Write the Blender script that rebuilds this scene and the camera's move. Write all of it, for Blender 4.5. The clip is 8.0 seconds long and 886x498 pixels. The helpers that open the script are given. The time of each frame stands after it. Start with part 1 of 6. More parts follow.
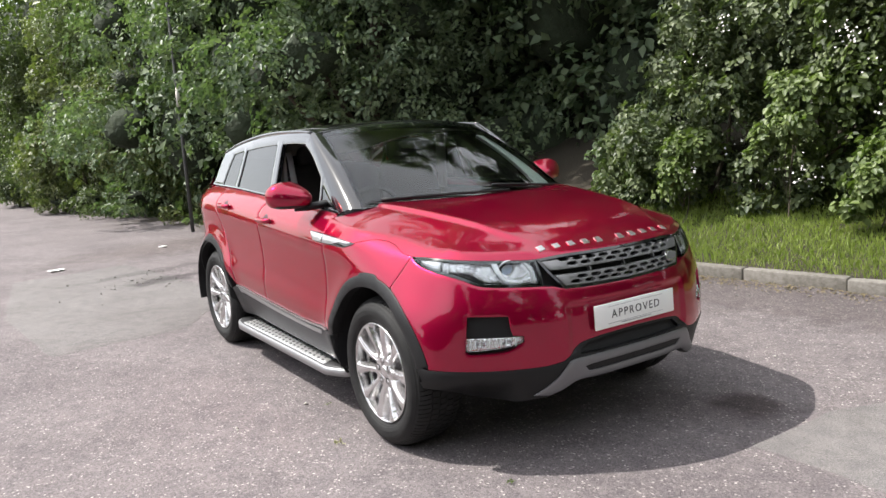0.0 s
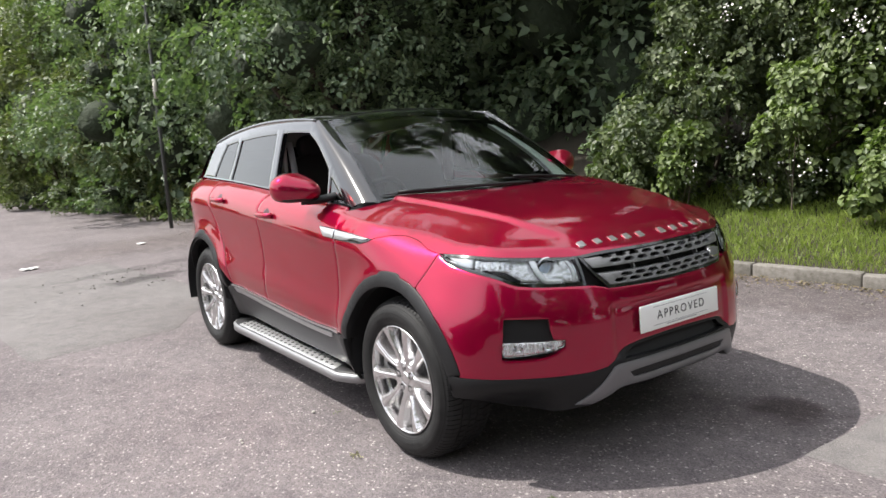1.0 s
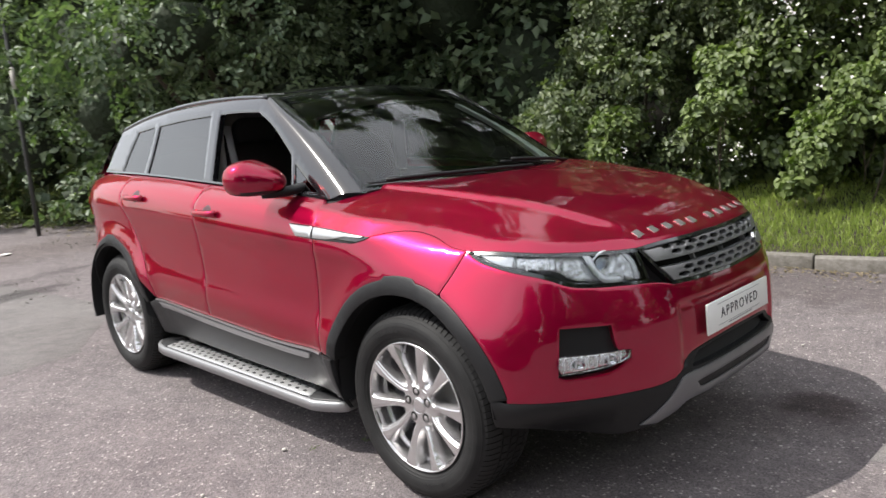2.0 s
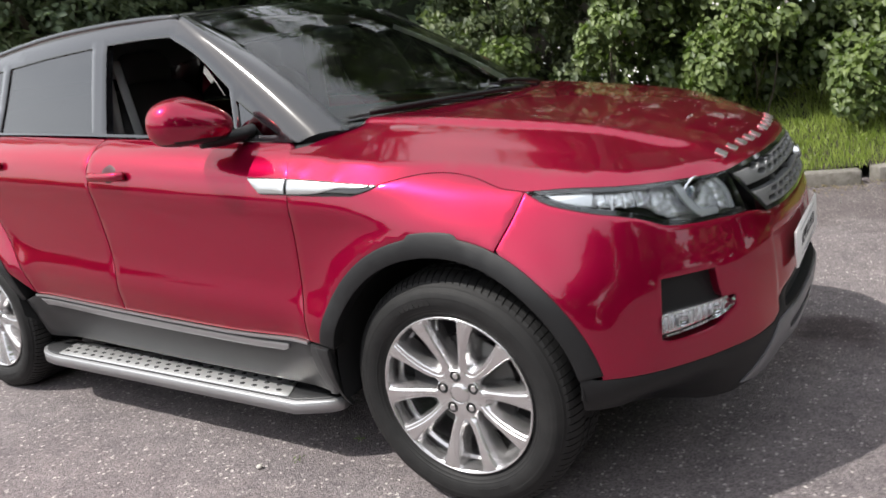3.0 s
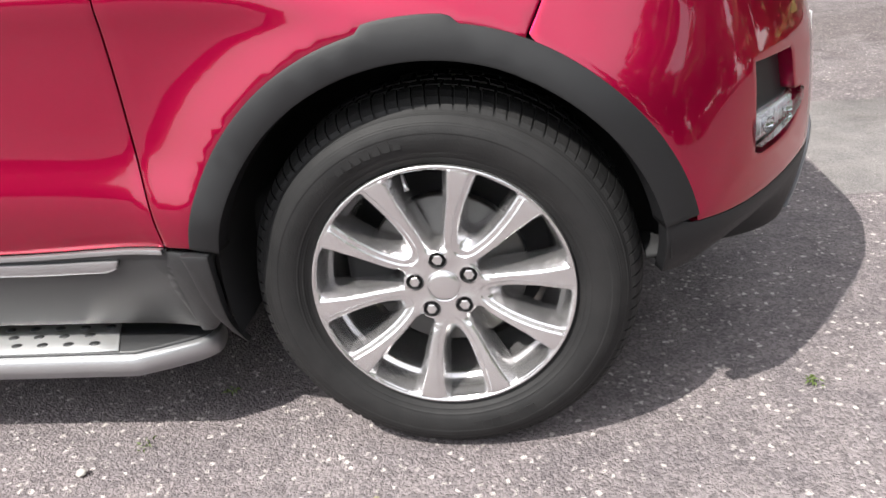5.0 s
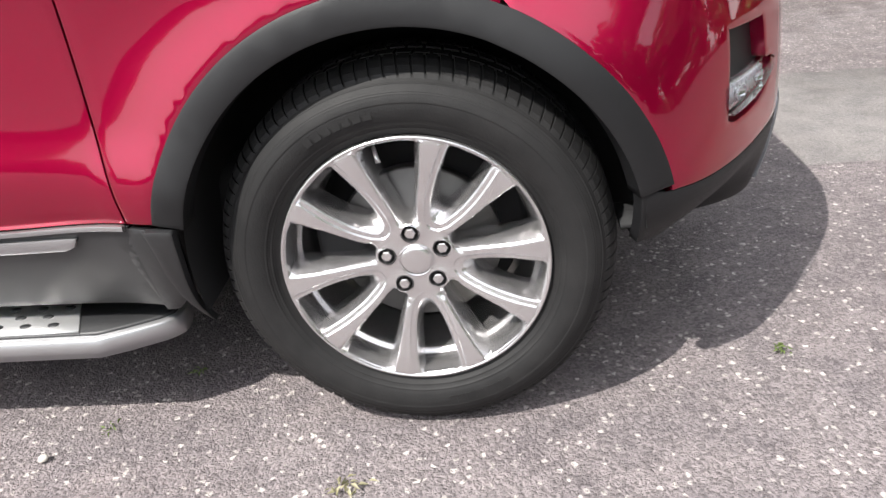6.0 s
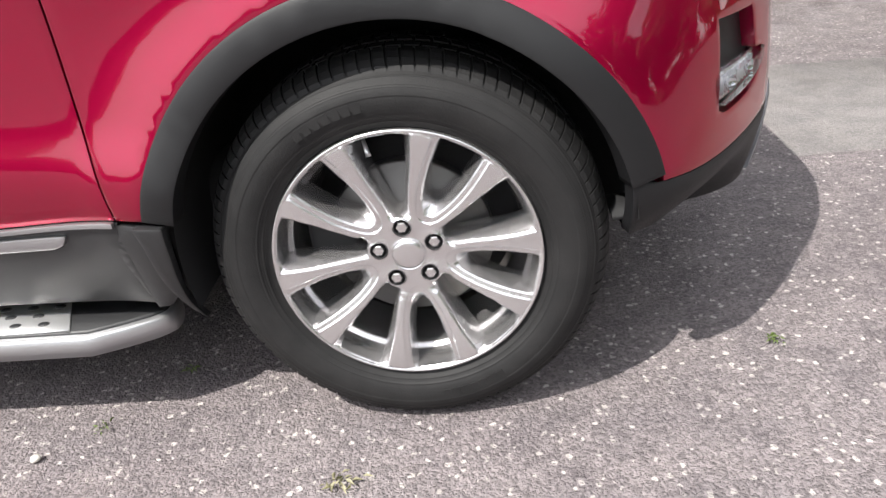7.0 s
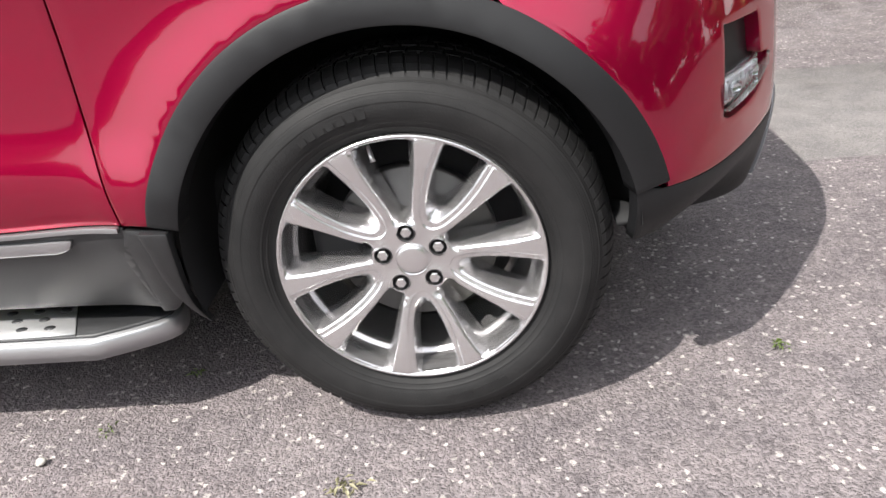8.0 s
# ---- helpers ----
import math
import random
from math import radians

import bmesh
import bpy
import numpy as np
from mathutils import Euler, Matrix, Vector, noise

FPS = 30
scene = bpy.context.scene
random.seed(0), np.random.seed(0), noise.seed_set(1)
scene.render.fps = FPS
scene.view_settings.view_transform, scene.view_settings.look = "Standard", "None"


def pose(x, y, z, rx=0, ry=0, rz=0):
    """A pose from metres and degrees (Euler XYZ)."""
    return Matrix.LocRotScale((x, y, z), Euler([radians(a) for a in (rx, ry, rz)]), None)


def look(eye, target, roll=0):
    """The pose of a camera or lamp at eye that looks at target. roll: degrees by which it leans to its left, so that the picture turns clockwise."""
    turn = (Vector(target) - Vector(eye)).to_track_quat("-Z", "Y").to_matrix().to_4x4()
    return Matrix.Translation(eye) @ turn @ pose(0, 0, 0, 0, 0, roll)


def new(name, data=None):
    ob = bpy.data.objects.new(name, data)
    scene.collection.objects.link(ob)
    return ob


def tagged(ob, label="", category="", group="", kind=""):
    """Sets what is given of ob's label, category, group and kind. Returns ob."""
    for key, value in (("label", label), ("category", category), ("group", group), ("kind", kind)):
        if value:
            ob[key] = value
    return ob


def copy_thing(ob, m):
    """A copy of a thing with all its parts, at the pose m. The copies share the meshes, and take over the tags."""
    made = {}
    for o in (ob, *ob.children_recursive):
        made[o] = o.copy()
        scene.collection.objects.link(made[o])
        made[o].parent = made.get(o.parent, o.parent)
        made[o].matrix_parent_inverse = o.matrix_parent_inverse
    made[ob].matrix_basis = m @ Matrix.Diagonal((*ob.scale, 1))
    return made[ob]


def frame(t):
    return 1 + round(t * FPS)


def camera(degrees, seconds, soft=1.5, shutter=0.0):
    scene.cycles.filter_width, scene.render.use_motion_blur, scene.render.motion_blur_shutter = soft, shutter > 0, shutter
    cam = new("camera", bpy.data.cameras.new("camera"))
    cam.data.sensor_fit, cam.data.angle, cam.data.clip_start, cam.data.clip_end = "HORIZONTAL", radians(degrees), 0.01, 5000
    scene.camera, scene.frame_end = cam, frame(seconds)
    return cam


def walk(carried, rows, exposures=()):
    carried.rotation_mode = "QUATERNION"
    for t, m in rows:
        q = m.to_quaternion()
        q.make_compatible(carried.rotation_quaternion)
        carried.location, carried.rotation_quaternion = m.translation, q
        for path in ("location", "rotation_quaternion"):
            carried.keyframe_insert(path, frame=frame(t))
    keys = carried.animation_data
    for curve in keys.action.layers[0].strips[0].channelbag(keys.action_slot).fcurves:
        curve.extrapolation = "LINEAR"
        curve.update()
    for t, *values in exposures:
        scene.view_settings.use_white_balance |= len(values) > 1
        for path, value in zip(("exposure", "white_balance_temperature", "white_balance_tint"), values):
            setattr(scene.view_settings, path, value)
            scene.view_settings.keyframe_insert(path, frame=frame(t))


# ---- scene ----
cam = camera(61.6, 8.0, shutter=0.35)
PATH = [
    (0, (3.124, -2.549, 1.478), (1.471, -1.462, 1.182), -3.6),
    (0.5, (3.065, -2.544, 1.472), (1.409, -1.465, 1.166), -3.3),
    (1, (2.755, -2.585, 1.451), (1.142, -1.443, 1.14), -3.5),
    (2.5, (1.514, -2.64, 1.363), (0.283, -1.113, 0.97), -5.1),
    (3, (1.089, -2.556, 1.325), (0.035, -0.934, 0.817), -6.9),
    (3.5, (0.745, -2.504, 1.247), (-0.131, -0.809, 0.648), -7.4),
    (4, (0.492, -2.381, 1.136), (-0.073, -0.589, 0.451), -6.6),
    (4.5, (0.325, -2.211, 1.032), (-0.075, -0.397, 0.291), -8.3),
    (5, (0.206, -2.115, 1.004), (-0.085, -0.317, 0.177), -6.7),
    (6.5, (0.182, -2.096, 0.984), (0.004, -0.318, 0.086), -6.5),
    (7, (0.185, -2.095, 0.982), (0.008, -0.319, 0.079), -6.6),
    (7.5, (0.186, -2.093, 0.982), (0.004, -0.315, 0.086), -6.9),
    (8, (0.19, -2.094, 0.985), (-0.004, -0.315, 0.092), -6.7),
]
walk(cam, [(t, look(eye, target, roll)) for t, eye, target, roll in PATH], exposures=((0.0, 0.70), (1.0, 0.62), (2.5, 0.44), (3.5, 0.50), (4.5, 0.89), (5.2, 0.90), (8.0, 0.84)))
# ---- light ----
SUN_DIR = Vector((-0.48, -0.56, 1.0)).normalized()
sun = new("sun", bpy.data.lights.new("sun", "SUN"))
sun.data.energy, sun.data.angle, sun.data.color = 4.6, radians(0.55), (1.0, 0.965, 0.91)
sun.matrix_world = look(SUN_DIR * 30, (0, 0, 0))
world = bpy.data.worlds.new("world")
scene.world = world
world.use_nodes = True
wn, wl = world.node_tree.nodes, world.node_tree.links
sky = wn.new("ShaderNodeTexSky")
sky.sky_type, sky.sun_disc = "NISHITA", False
sky.sun_elevation = math.asin(SUN_DIR.z)
sky.sun_rotation = math.atan2(SUN_DIR.x, SUN_DIR.y)
sky.air_density, sky.dust_density, sky.ozone_density = 1.0, 2.0, 1.0
# broken white cloud over the blue
ctc, cmap, cno, cmr, cmx = wn.new("ShaderNodeTexCoord"), wn.new("ShaderNodeMapping"), wn.new("ShaderNodeTexNoise"), wn.new("ShaderNodeMapRange"), wn.new("ShaderNodeMix")
cmap.inputs["Scale"].default_value = (1.0, 1.0, 2.2)
cno.inputs["Scale"].default_value, cno.inputs["Detail"].default_value, cno.inputs["Roughness"].default_value = 1.7, 3, 0.5
cmr.inputs[1].default_value, cmr.inputs[2].default_value, cmr.inputs[3].default_value, cmr.inputs[4].default_value = 0.36, 0.72, 0.40, 0.72
cmx.data_type = "RGBA"
cmx.inputs[7].default_value = (18.0, 18.2, 18.6, 1)
wl.new(ctc.outputs["Generated"], cmap.inputs[0]), wl.new(cmap.outputs[0], cno.inputs[0]), wl.new(cno.outputs[0], cmr.inputs[0])
wl.new(cmr.outputs[0], cmx.inputs[0]), wl.new(sky.outputs[0], cmx.inputs[6]), wl.new(cmx.outputs[2], wn["Background"].inputs[0])
wn["Background"].inputs[1].default_value = 0.10


# ---- materials ----
def material(name, base, rough=0.5, metal=0.0, vary=0.0, scale=30.0, bump=0.0, bump_scale=60.0, coat=0.0, spec=0.5, second=None, isle=0.0):
    """A plain surface with mottling at two scales, fine relief and, if isle is set, a shift from piece to piece."""
    m = bpy.data.materials.new(name)
    m.use_nodes = True
    n, l = m.node_tree.nodes, m.node_tree.links
    b = n["Principled BSDF"]
    b.inputs["Base Color"].default_value = (*base, 1)
    b.inputs["Roughness"].default_value = rough
    b.inputs["Metallic"].default_value = metal
    b.inputs["Specular IOR Level"].default_value = spec
    b.inputs["Coat Weight"].default_value = coat
    b.inputs["Coat Roughness"].default_value = 0.02
    tc = n.new("ShaderNodeTexCoord")
    if vary or isle:
        mix = n.new("ShaderNodeMix")
        mix.data_type = "RGBA"
        lo = second or tuple(c * 0.6 for c in base)
        mix.inputs[6].default_value, mix.inputs[7].default_value = (*base, 1), (*lo, 1)
        t1 = n.new("ShaderNodeTexNoise")
        t1.inputs["Scale"].default_value, t1.inputs["Detail"].default_value = scale, 6
        t2 = n.new("ShaderNodeTexNoise")
        t2.inputs["Scale"].default_value, t2.inputs["Detail"].default_value = scale / 9, 4
        add = n.new("ShaderNodeMath")
        add.operation = "ADD"
        l.new(tc.outputs["Object"], t1.inputs[0]), l.new(tc.outputs["Object"], t2.inputs[0])
        l.new(t1.outputs[0], add.inputs[0]), l.new(t2.outputs[0], add.inputs[1])
        r = n.new("ShaderNodeMapRange")
        r.inputs[1].default_value, r.inputs[2].default_value = 0.75, 1.25
        r.inputs[3].default_value, r.inputs[4].default_value = 0, max(vary, 0.001)
        l.new(add.outputs[0], r.inputs[0])
        fac = r.outputs[0]
        if isle:
            g = n.new("ShaderNodeNewGeometry")
            k = n.new("ShaderNodeMath")
            k.operation = "MULTIPLY_ADD"
            k.inputs[1].default_value = isle
            l.new(g.outputs["Random Per Island"], k.inputs[0]), l.new(fac, k.inputs[2])
            fac = k.outputs[0]
        l.new(fac, mix.inputs[0]), l.new(mix.outputs[2], b.inputs["Base Color"])
    if bump:
        t3 = n.new("ShaderNodeTexNoise")
        t3.inputs["Scale"].default_value, t3.inputs["Detail"].default_value = bump_scale, 5
        bp = n.new("ShaderNodeBump")
        bp.inputs["Strength"].default_value, bp.inputs["Distance"].default_value = 1.0, bump
        l.new(tc.outputs["Object"], t3.inputs[0]), l.new(t3.outputs[0], bp.inputs["Height"]), l.new(bp.outputs[0], b.inputs["Normal"])
    return m


def glass_material(name, tint, rough=0.0, ior=1.45):
    m = bpy.data.materials.new(name)
    m.use_nodes = True
    n, l = m.node_tree.nodes, m.node_tree.links
    out = n["Material Output"]
    n.remove(n["Principled BSDF"])
    fres, gl, tr, mx = n.new("ShaderNodeFresnel"), n.new("ShaderNodeBsdfGlossy"), n.new("ShaderNodeBsdfTransparent"), n.new("ShaderNodeMixShader")
    fres.inputs[0].default_value = ior
    gl.inputs["Roughness"].default_value = rough
    tr.inputs[0].default_value = (*tint, 1)
    l.new(fres.outputs[0], mx.inputs[0]), l.new(tr.outputs[0], mx.inputs[1]), l.new(gl.outputs[0], mx.inputs[2]), l.new(mx.outputs[0], out.inputs[0])
    return m


def leaf_material(name, base, second):
    """Leaves: a diffuse and glossy upper side, some light through, a shift from leaf to leaf."""
    m = material(name, base, rough=0.48, vary=0.35, scale=0.9, second=second, isle=0.85, spec=0.42)
    n, l = m.node_tree.nodes, m.node_tree.links
    b, out = n["Principled BSDF"], n["Material Output"]
    tr, mx = n.new("ShaderNodeBsdfTranslucent"), n.new("ShaderNodeMixShader")
    src = b.inputs["Base Color"].links[0].from_socket
    br = n.new("ShaderNodeMix")
    br.data_type, br.blend_type = "RGBA", "MULTIPLY"
    br.inputs[0].default_value, br.inputs[7].default_value = 1.0, (1.5, 1.9, 0.7, 1)
    l.new(src, br.inputs[6]), l.new(br.outputs[2], tr.inputs[0])
    mx.inputs[0].default_value = 0.22
    l.new(b.outputs[0], mx.inputs[1]), l.new(tr.outputs[0], mx.inputs[2]), l.new(mx.outputs[0], out.inputs[0])
    return m


def asphalt_material(name, base, stone, size, weight, worn, stains=()):
    """Rolled asphalt: dark binder, pale chippings of several sizes, stains and worn streaks."""
    m = bpy.data.materials.new(name)
    m.use_nodes = True
    n, l = m.node_tree.nodes, m.node_tree.links
    b = n["Principled BSDF"]
    b.inputs["Roughness"].default_value = 0.88
    b.inputs["Specular IOR Level"].default_value = 0.3
    tc = n.new("ShaderNodeTexCoord")

    def noise_node(scale, detail=4):
        t = n.new("ShaderNodeTexNoise")
        t.inputs["Scale"].default_value, t.inputs["Detail"].default_value = scale, detail
        l.new(tc.outputs["Object"], t.inputs[0])
        return t.outputs[0]

    def ramp(src, a, bb, lo=0.0, hi=1.0):
        r = n.new("ShaderNodeMapRange")
        r.inputs[1].default_value, r.inputs[2].default_value, r.inputs[3].default_value, r.inputs[4].default_value = a, bb, lo, hi
        l.new(src, r.inputs[0])
        return r.outputs[0]

    def mixed(fac, a, c2):
        x = n.new("ShaderNodeMix")
        x.data_type = "RGBA"
        l.new(fac, x.inputs[0])
        if isinstance(a, tuple):
            x.inputs[6].default_value = (*a, 1)
        else:
            l.new(a, x.inputs[6])
        if isinstance(c2, tuple):
            x.inputs[7].default_value = (*c2, 1)
        else:
            l.new(c2, x.inputs[7])
        return x.outputs[2]

    jit = n.new("ShaderNodeTexNoise")
    jit.inputs["Scale"].default_value, jit.inputs["Detail"].default_value = 0.9 / size, 2
    l.new(tc.outputs["Object"], jit.inputs[0])
    push = n.new("ShaderNodeVectorMath")
    push.operation = "MULTIPLY_ADD"
    push.inputs[1].default_value = (size * 1.3, size * 1.3, size * 1.3)
    l.new(jit.outputs["Color"], push.inputs[0]), l.new(tc.outputs["Object"], push.inputs[2])
    warp = n.new("ShaderNodeTexVoronoi")
    warp.inputs["Scale"].default_value = 1 / size
    l.new(push.outputs[0], warp.inputs[0])
    warp2 = n.new("ShaderNodeTexVoronoi")
    warp2.inputs["Scale"].default_value = 2.3 / size
    l.new(push.outputs[0], warp2.inputs[0])
    pick = n.new("ShaderNodeSeparateColor")
    l.new(warp.outputs["Color"], pick.inputs[0])
    pick2 = n.new("ShaderNodeSeparateColor")
    l.new(warp2.outputs["Color"], pick2.inputs[0])
    body = mixed(ramp(pick2.outputs[0], 0.1, 0.9), tuple(c * 0.70 for c in base), tuple(c * 1.30 for c in base))
    chosen = n.new("ShaderNodeMath")
    chosen.operation = "MULTIPLY"
    l.new(ramp(pick.outputs[0], 1 - weight, 1 - weight + 0.03), chosen.inputs[0])
    l.new(ramp(warp.outputs["Distance"], 0.5, 0.32), chosen.inputs[1])
    tone = mixed(pick.outputs[1], tuple(c * 0.55 for c in stone), stone)
    col = mixed(chosen.outputs[0], body, tone)
    grime = mixed(ramp(noise_node(1.1, 6), 0.40, 0.66), (1, 1, 1), worn)
    mul = n.new("ShaderNodeMix")
    mul.data_type, mul.blend_type = "RGBA", "MULTIPLY"
    mul.inputs[0].default_value = 1.0
    l.new(col, mul.inputs[6]), l.new(grime, mul.inputs[7])
    mul2 = n.new("ShaderNodeMix")
    mul2.data_type, mul2.blend_type = "RGBA", "MULTIPLY"
    mul2.inputs[0].default_value = 1.0
    l.new(mul.outputs[2], mul2.inputs[6])
    l.new(mixed(ramp(noise_node(9, 7), 0.36, 0.66), (1.07, 1.06, 1.05), (0.86, 0.855, 0.865)), mul2.inputs[7])
    last = mul2.outputs[2]
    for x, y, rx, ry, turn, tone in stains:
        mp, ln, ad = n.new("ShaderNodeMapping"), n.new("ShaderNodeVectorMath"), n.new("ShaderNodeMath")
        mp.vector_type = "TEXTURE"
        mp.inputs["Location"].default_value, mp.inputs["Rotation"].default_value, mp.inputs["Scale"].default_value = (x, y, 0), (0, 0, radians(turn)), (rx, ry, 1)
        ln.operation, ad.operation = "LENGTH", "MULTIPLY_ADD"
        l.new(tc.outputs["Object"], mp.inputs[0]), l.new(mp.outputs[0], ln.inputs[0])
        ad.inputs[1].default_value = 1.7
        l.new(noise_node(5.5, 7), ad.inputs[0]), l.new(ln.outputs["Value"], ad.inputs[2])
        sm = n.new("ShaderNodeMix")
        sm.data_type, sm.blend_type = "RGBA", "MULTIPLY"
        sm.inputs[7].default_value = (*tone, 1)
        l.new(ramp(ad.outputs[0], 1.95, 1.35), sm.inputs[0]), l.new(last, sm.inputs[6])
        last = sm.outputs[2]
    l.new(last, b.inputs["Base Color"])
    bp = n.new("ShaderNodeBump")
    bp.inputs["Strength"].default_value, bp.inputs["Distance"].default_value = 0.75, size * 0.4
    h = n.new("ShaderNodeMath")
    h.operation = "ADD"
    l.new(ramp(warp2.outputs["Distance"], 0.0, 0.6, 1, 0), h.inputs[0]), l.new(noise_node(160, 3), h.inputs[1])
    l.new(h.outputs[0], bp.inputs["Height"]), l.new(bp.outputs[0], b.inputs["Normal"])
    return m


PAINT = material("red_paint", (0.320, 0.0024, 0.036), rough=0.32, metal=0.80, spec=0.1, coat=1.0, vary=0.06, scale=900, bump=0.0)
PAINT.node_tree.nodes["Principled BSDF"].inputs["Coat IOR"].default_value = 1.52
PAINT.node_tree.nodes["Principled BSDF"].inputs["Coat Roughness"].default_value = 0.045
PAINT.node_tree.nodes["Principled BSDF"].inputs["Specular Tint"].default_value = (1.0, 0.20, 0.22, 1)
BLACK_GLOSS = material("black_gloss", (0.012, 0.012, 0.014), rough=0.12, coat=1.0, vary=0.2, scale=3)
CLADDING = material("grained_plastic", (0.0085, 0.0085, 0.0094), rough=0.50, spec=0.34, vary=0.4, scale=8, bump=0.0004, bump_scale=900)
SILL_GREY = material("sill_plastic", (0.021, 0.0213, 0.0225), rough=0.45, vary=0.4, scale=6, bump=0.0003, bump_scale=900)
# near-black that puts deep shade into gaps and recesses; plain dark parts share it
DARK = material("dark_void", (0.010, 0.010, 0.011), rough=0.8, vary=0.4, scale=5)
SILVER = material("satin_silver", (0.62, 0.62, 0.63), rough=0.28, metal=0.9, vary=0.1, scale=20)
SKID = material("skid_silver", (0.20, 0.20, 0.21), rough=0.38, metal=0.6, vary=0.2, scale=12)
CHROME = material("chrome", (0.80, 0.80, 0.82), rough=0.10, metal=1.0)
ALLOY = material("alloy_silver", (0.66, 0.65, 0.655), rough=0.25, metal=0.92, vary=0.10, scale=14)
TYRE = material("tyre_rubber", (0.0078, 0.0077, 0.0080), rough=0.66, spec=0.30, vary=0.9, scale=22, bump=0.0006, bump_scale=300, second=(0.0160, 0.0155, 0.0156))
BRAKE = material("brake_steel", (0.13, 0.125, 0.12), rough=0.45, metal=0.8, vary=0.5, scale=20)
GLASS = glass_material("clear_glass", (0.78, 0.86, 0.82), ior=1.72)
PRIVACY = glass_material("privacy_glass", (0.06, 0.07, 0.07), ior=2.3)
LENS = glass_material("lamp_lens", (0.93, 0.95, 0.96))
PLATE = material("plate_white", (0.80, 0.80, 0.78), rough=0.3, vary=0.08, scale=10)
INK = material("plate_ink", (0.015, 0.015, 0.017), rough=0.4)
INK_GREY = material("plate_grey", (0.35, 0.35, 0.36), rough=0.4)
INTERIOR = material("interior_trim", (0.022, 0.021, 0.021), rough=0.6, vary=0.4, scale=20, bump=0.0008, bump_scale=200)
LEATHER = material("seat_leather", (0.030, 0.028, 0.028), rough=0.45, vary=0.4, scale=15, bump=0.001, bump_scale=120)
BELT_GREY = material("belt_webbing", (0.30, 0.30, 0.30), rough=0.7, vary=0.3, scale=60)
TRIM_PALE = material("pillar_trim", (0.42, 0.41, 0.39), rough=0.7, vary=0.2, scale=30)
LINING = material("screen_pillar_lining", (0.84, 0.87, 0.81), rough=0.7, vary=0.15, scale=30)
STEP_SILVER = material("step_silver", (0.40, 0.40, 0.41), rough=0.40, metal=0.75, vary=0.15, scale=20)
ALU_TREAD = material("aluminium_tread", (0.74, 0.74, 0.74), rough=0.32, metal=0.75, vary=0.15, scale=30)
REFLECTOR = material("lamp_reflector", (0.95, 0.95, 0.96), rough=0.12, metal=0.85, bump=0.009, bump_scale=60)
LAMP_WHITE = material("lamp_white", (0.88, 0.89, 0.90), rough=0.12, metal=0.4, vary=0.1, scale=40, bump=0.001, bump_scale=90)
DRL = material("running_lamp_reflector", (0.95, 0.95, 0.96), rough=0.12, metal=0.85, bump=0.008, bump_scale=70)
STRIP = material("sill_silver", (0.42, 0.42, 0.43), rough=0.33, metal=0.8, vary=0.15, scale=20)
TAIL_RED = material("tail_lens", (0.30, 0.01, 0.01), rough=0.15, coat=1.0)
# ---- the car's surfaces (x ahead, y to its left, z up; the origin is on the ground under the front axle) ----
def curve(pts, step=0.015):
    """A smooth line through the points, sampled about every step."""
    p = np.array(pts, float)
    if len(p) == 2:
        k = max(2, int(np.linalg.norm(p[1] - p[0]) / step) + 1)
        return p[0] + (p[1] - p[0]) * np.linspace(0, 1, k)[:, None]
    q = np.vstack([2 * p[0] - p[1], p, 2 * p[-1] - p[-2]])
    out = []
    for i in range(1, len(q) - 2):
        a, b, c, d = q[i - 1], q[i], q[i + 1], q[i + 2]
        k = max(2, int(np.linalg.norm(c - b) / step) + 1)
        t = np.linspace(0, 1, k, endpoint=False)[:, None]
        out.append(0.5 * (2 * b + (c - a) * t + (2 * a - 5 * b + 4 * c - d) * t * t + (3 * b - a - 3 * c + d) * t ** 3))
    out.append(p[-1:])
    return np.vstack(out)


def outline(*runs, step=0.015):
    """A closed outline of smooth runs that meet in corners."""
    pts = [curve(r, step)[:-1] for r in runs]
    return np.vstack(pts)


def smooth(a, b, x):
    t = np.clip((np.asarray(x, float) - a) / (b - a), 0, 1)
    return t * t * (3 - 2 * t)


HUB_Z, REAR_X = 0.362, -2.667
PLAN = curve([(0.845, 0), (0.834, 0.26), (0.788, 0.45), (0.710, 0.605), (0.590, 0.778), (0.475, 0.868), (0.33, 0.917), (0.15, 0.933), (-0.1, 0.933),
              (-0.5, 0.928), (-1.3, 0.918), (-2.0, 0.906), (-2.66, 0.896), (-3.0, 0.868), (-3.25, 0.79), (-3.40, 0.64), (-3.46, 0.3), (-3.47, 0)], 0.01)
PLAN_S = np.concatenate([[0], np.cumsum(np.linalg.norm(np.diff(PLAN, axis=0), axis=1))])
_t = np.gradient(PLAN, PLAN_S, axis=0)
PLAN_N = np.stack([_t[:, 1], -_t[:, 0]], 1)
PLAN_N /= np.linalg.norm(PLAN_N, axis=1)[:, None]
FRONT_PROFILE = curve([(0.10, -0.24), (0.16, -0.16), (0.22, -0.09), (0.30, -0.035), (0.42, -0.002), (0.50, 0.004), (0.62, 0), (0.72, -0.012), (0.83, -0.045), (0.90, -0.072),
                       (0.95, -0.098), (0.98, -0.125), (1.0, -0.155), (1.03, -0.21), (1.06, -0.28)], 0.005)
SIDE_PROFILE = curve([(-1.10, -0.16), (-0.95, -0.10), (-0.85, -0.065), (-0.70, -0.012), (-0.62, 0.004), (-0.55, 0.010), (-0.45, -0.005), (-0.33, -0.010), (-0.24, -0.007), (-0.19, 0.0), (-0.15, -0.004), (-0.10, -0.017),
                      (-0.06, -0.045), (-0.025, -0.09), (0, -0.145), (0.03, -0.22)], 0.005)
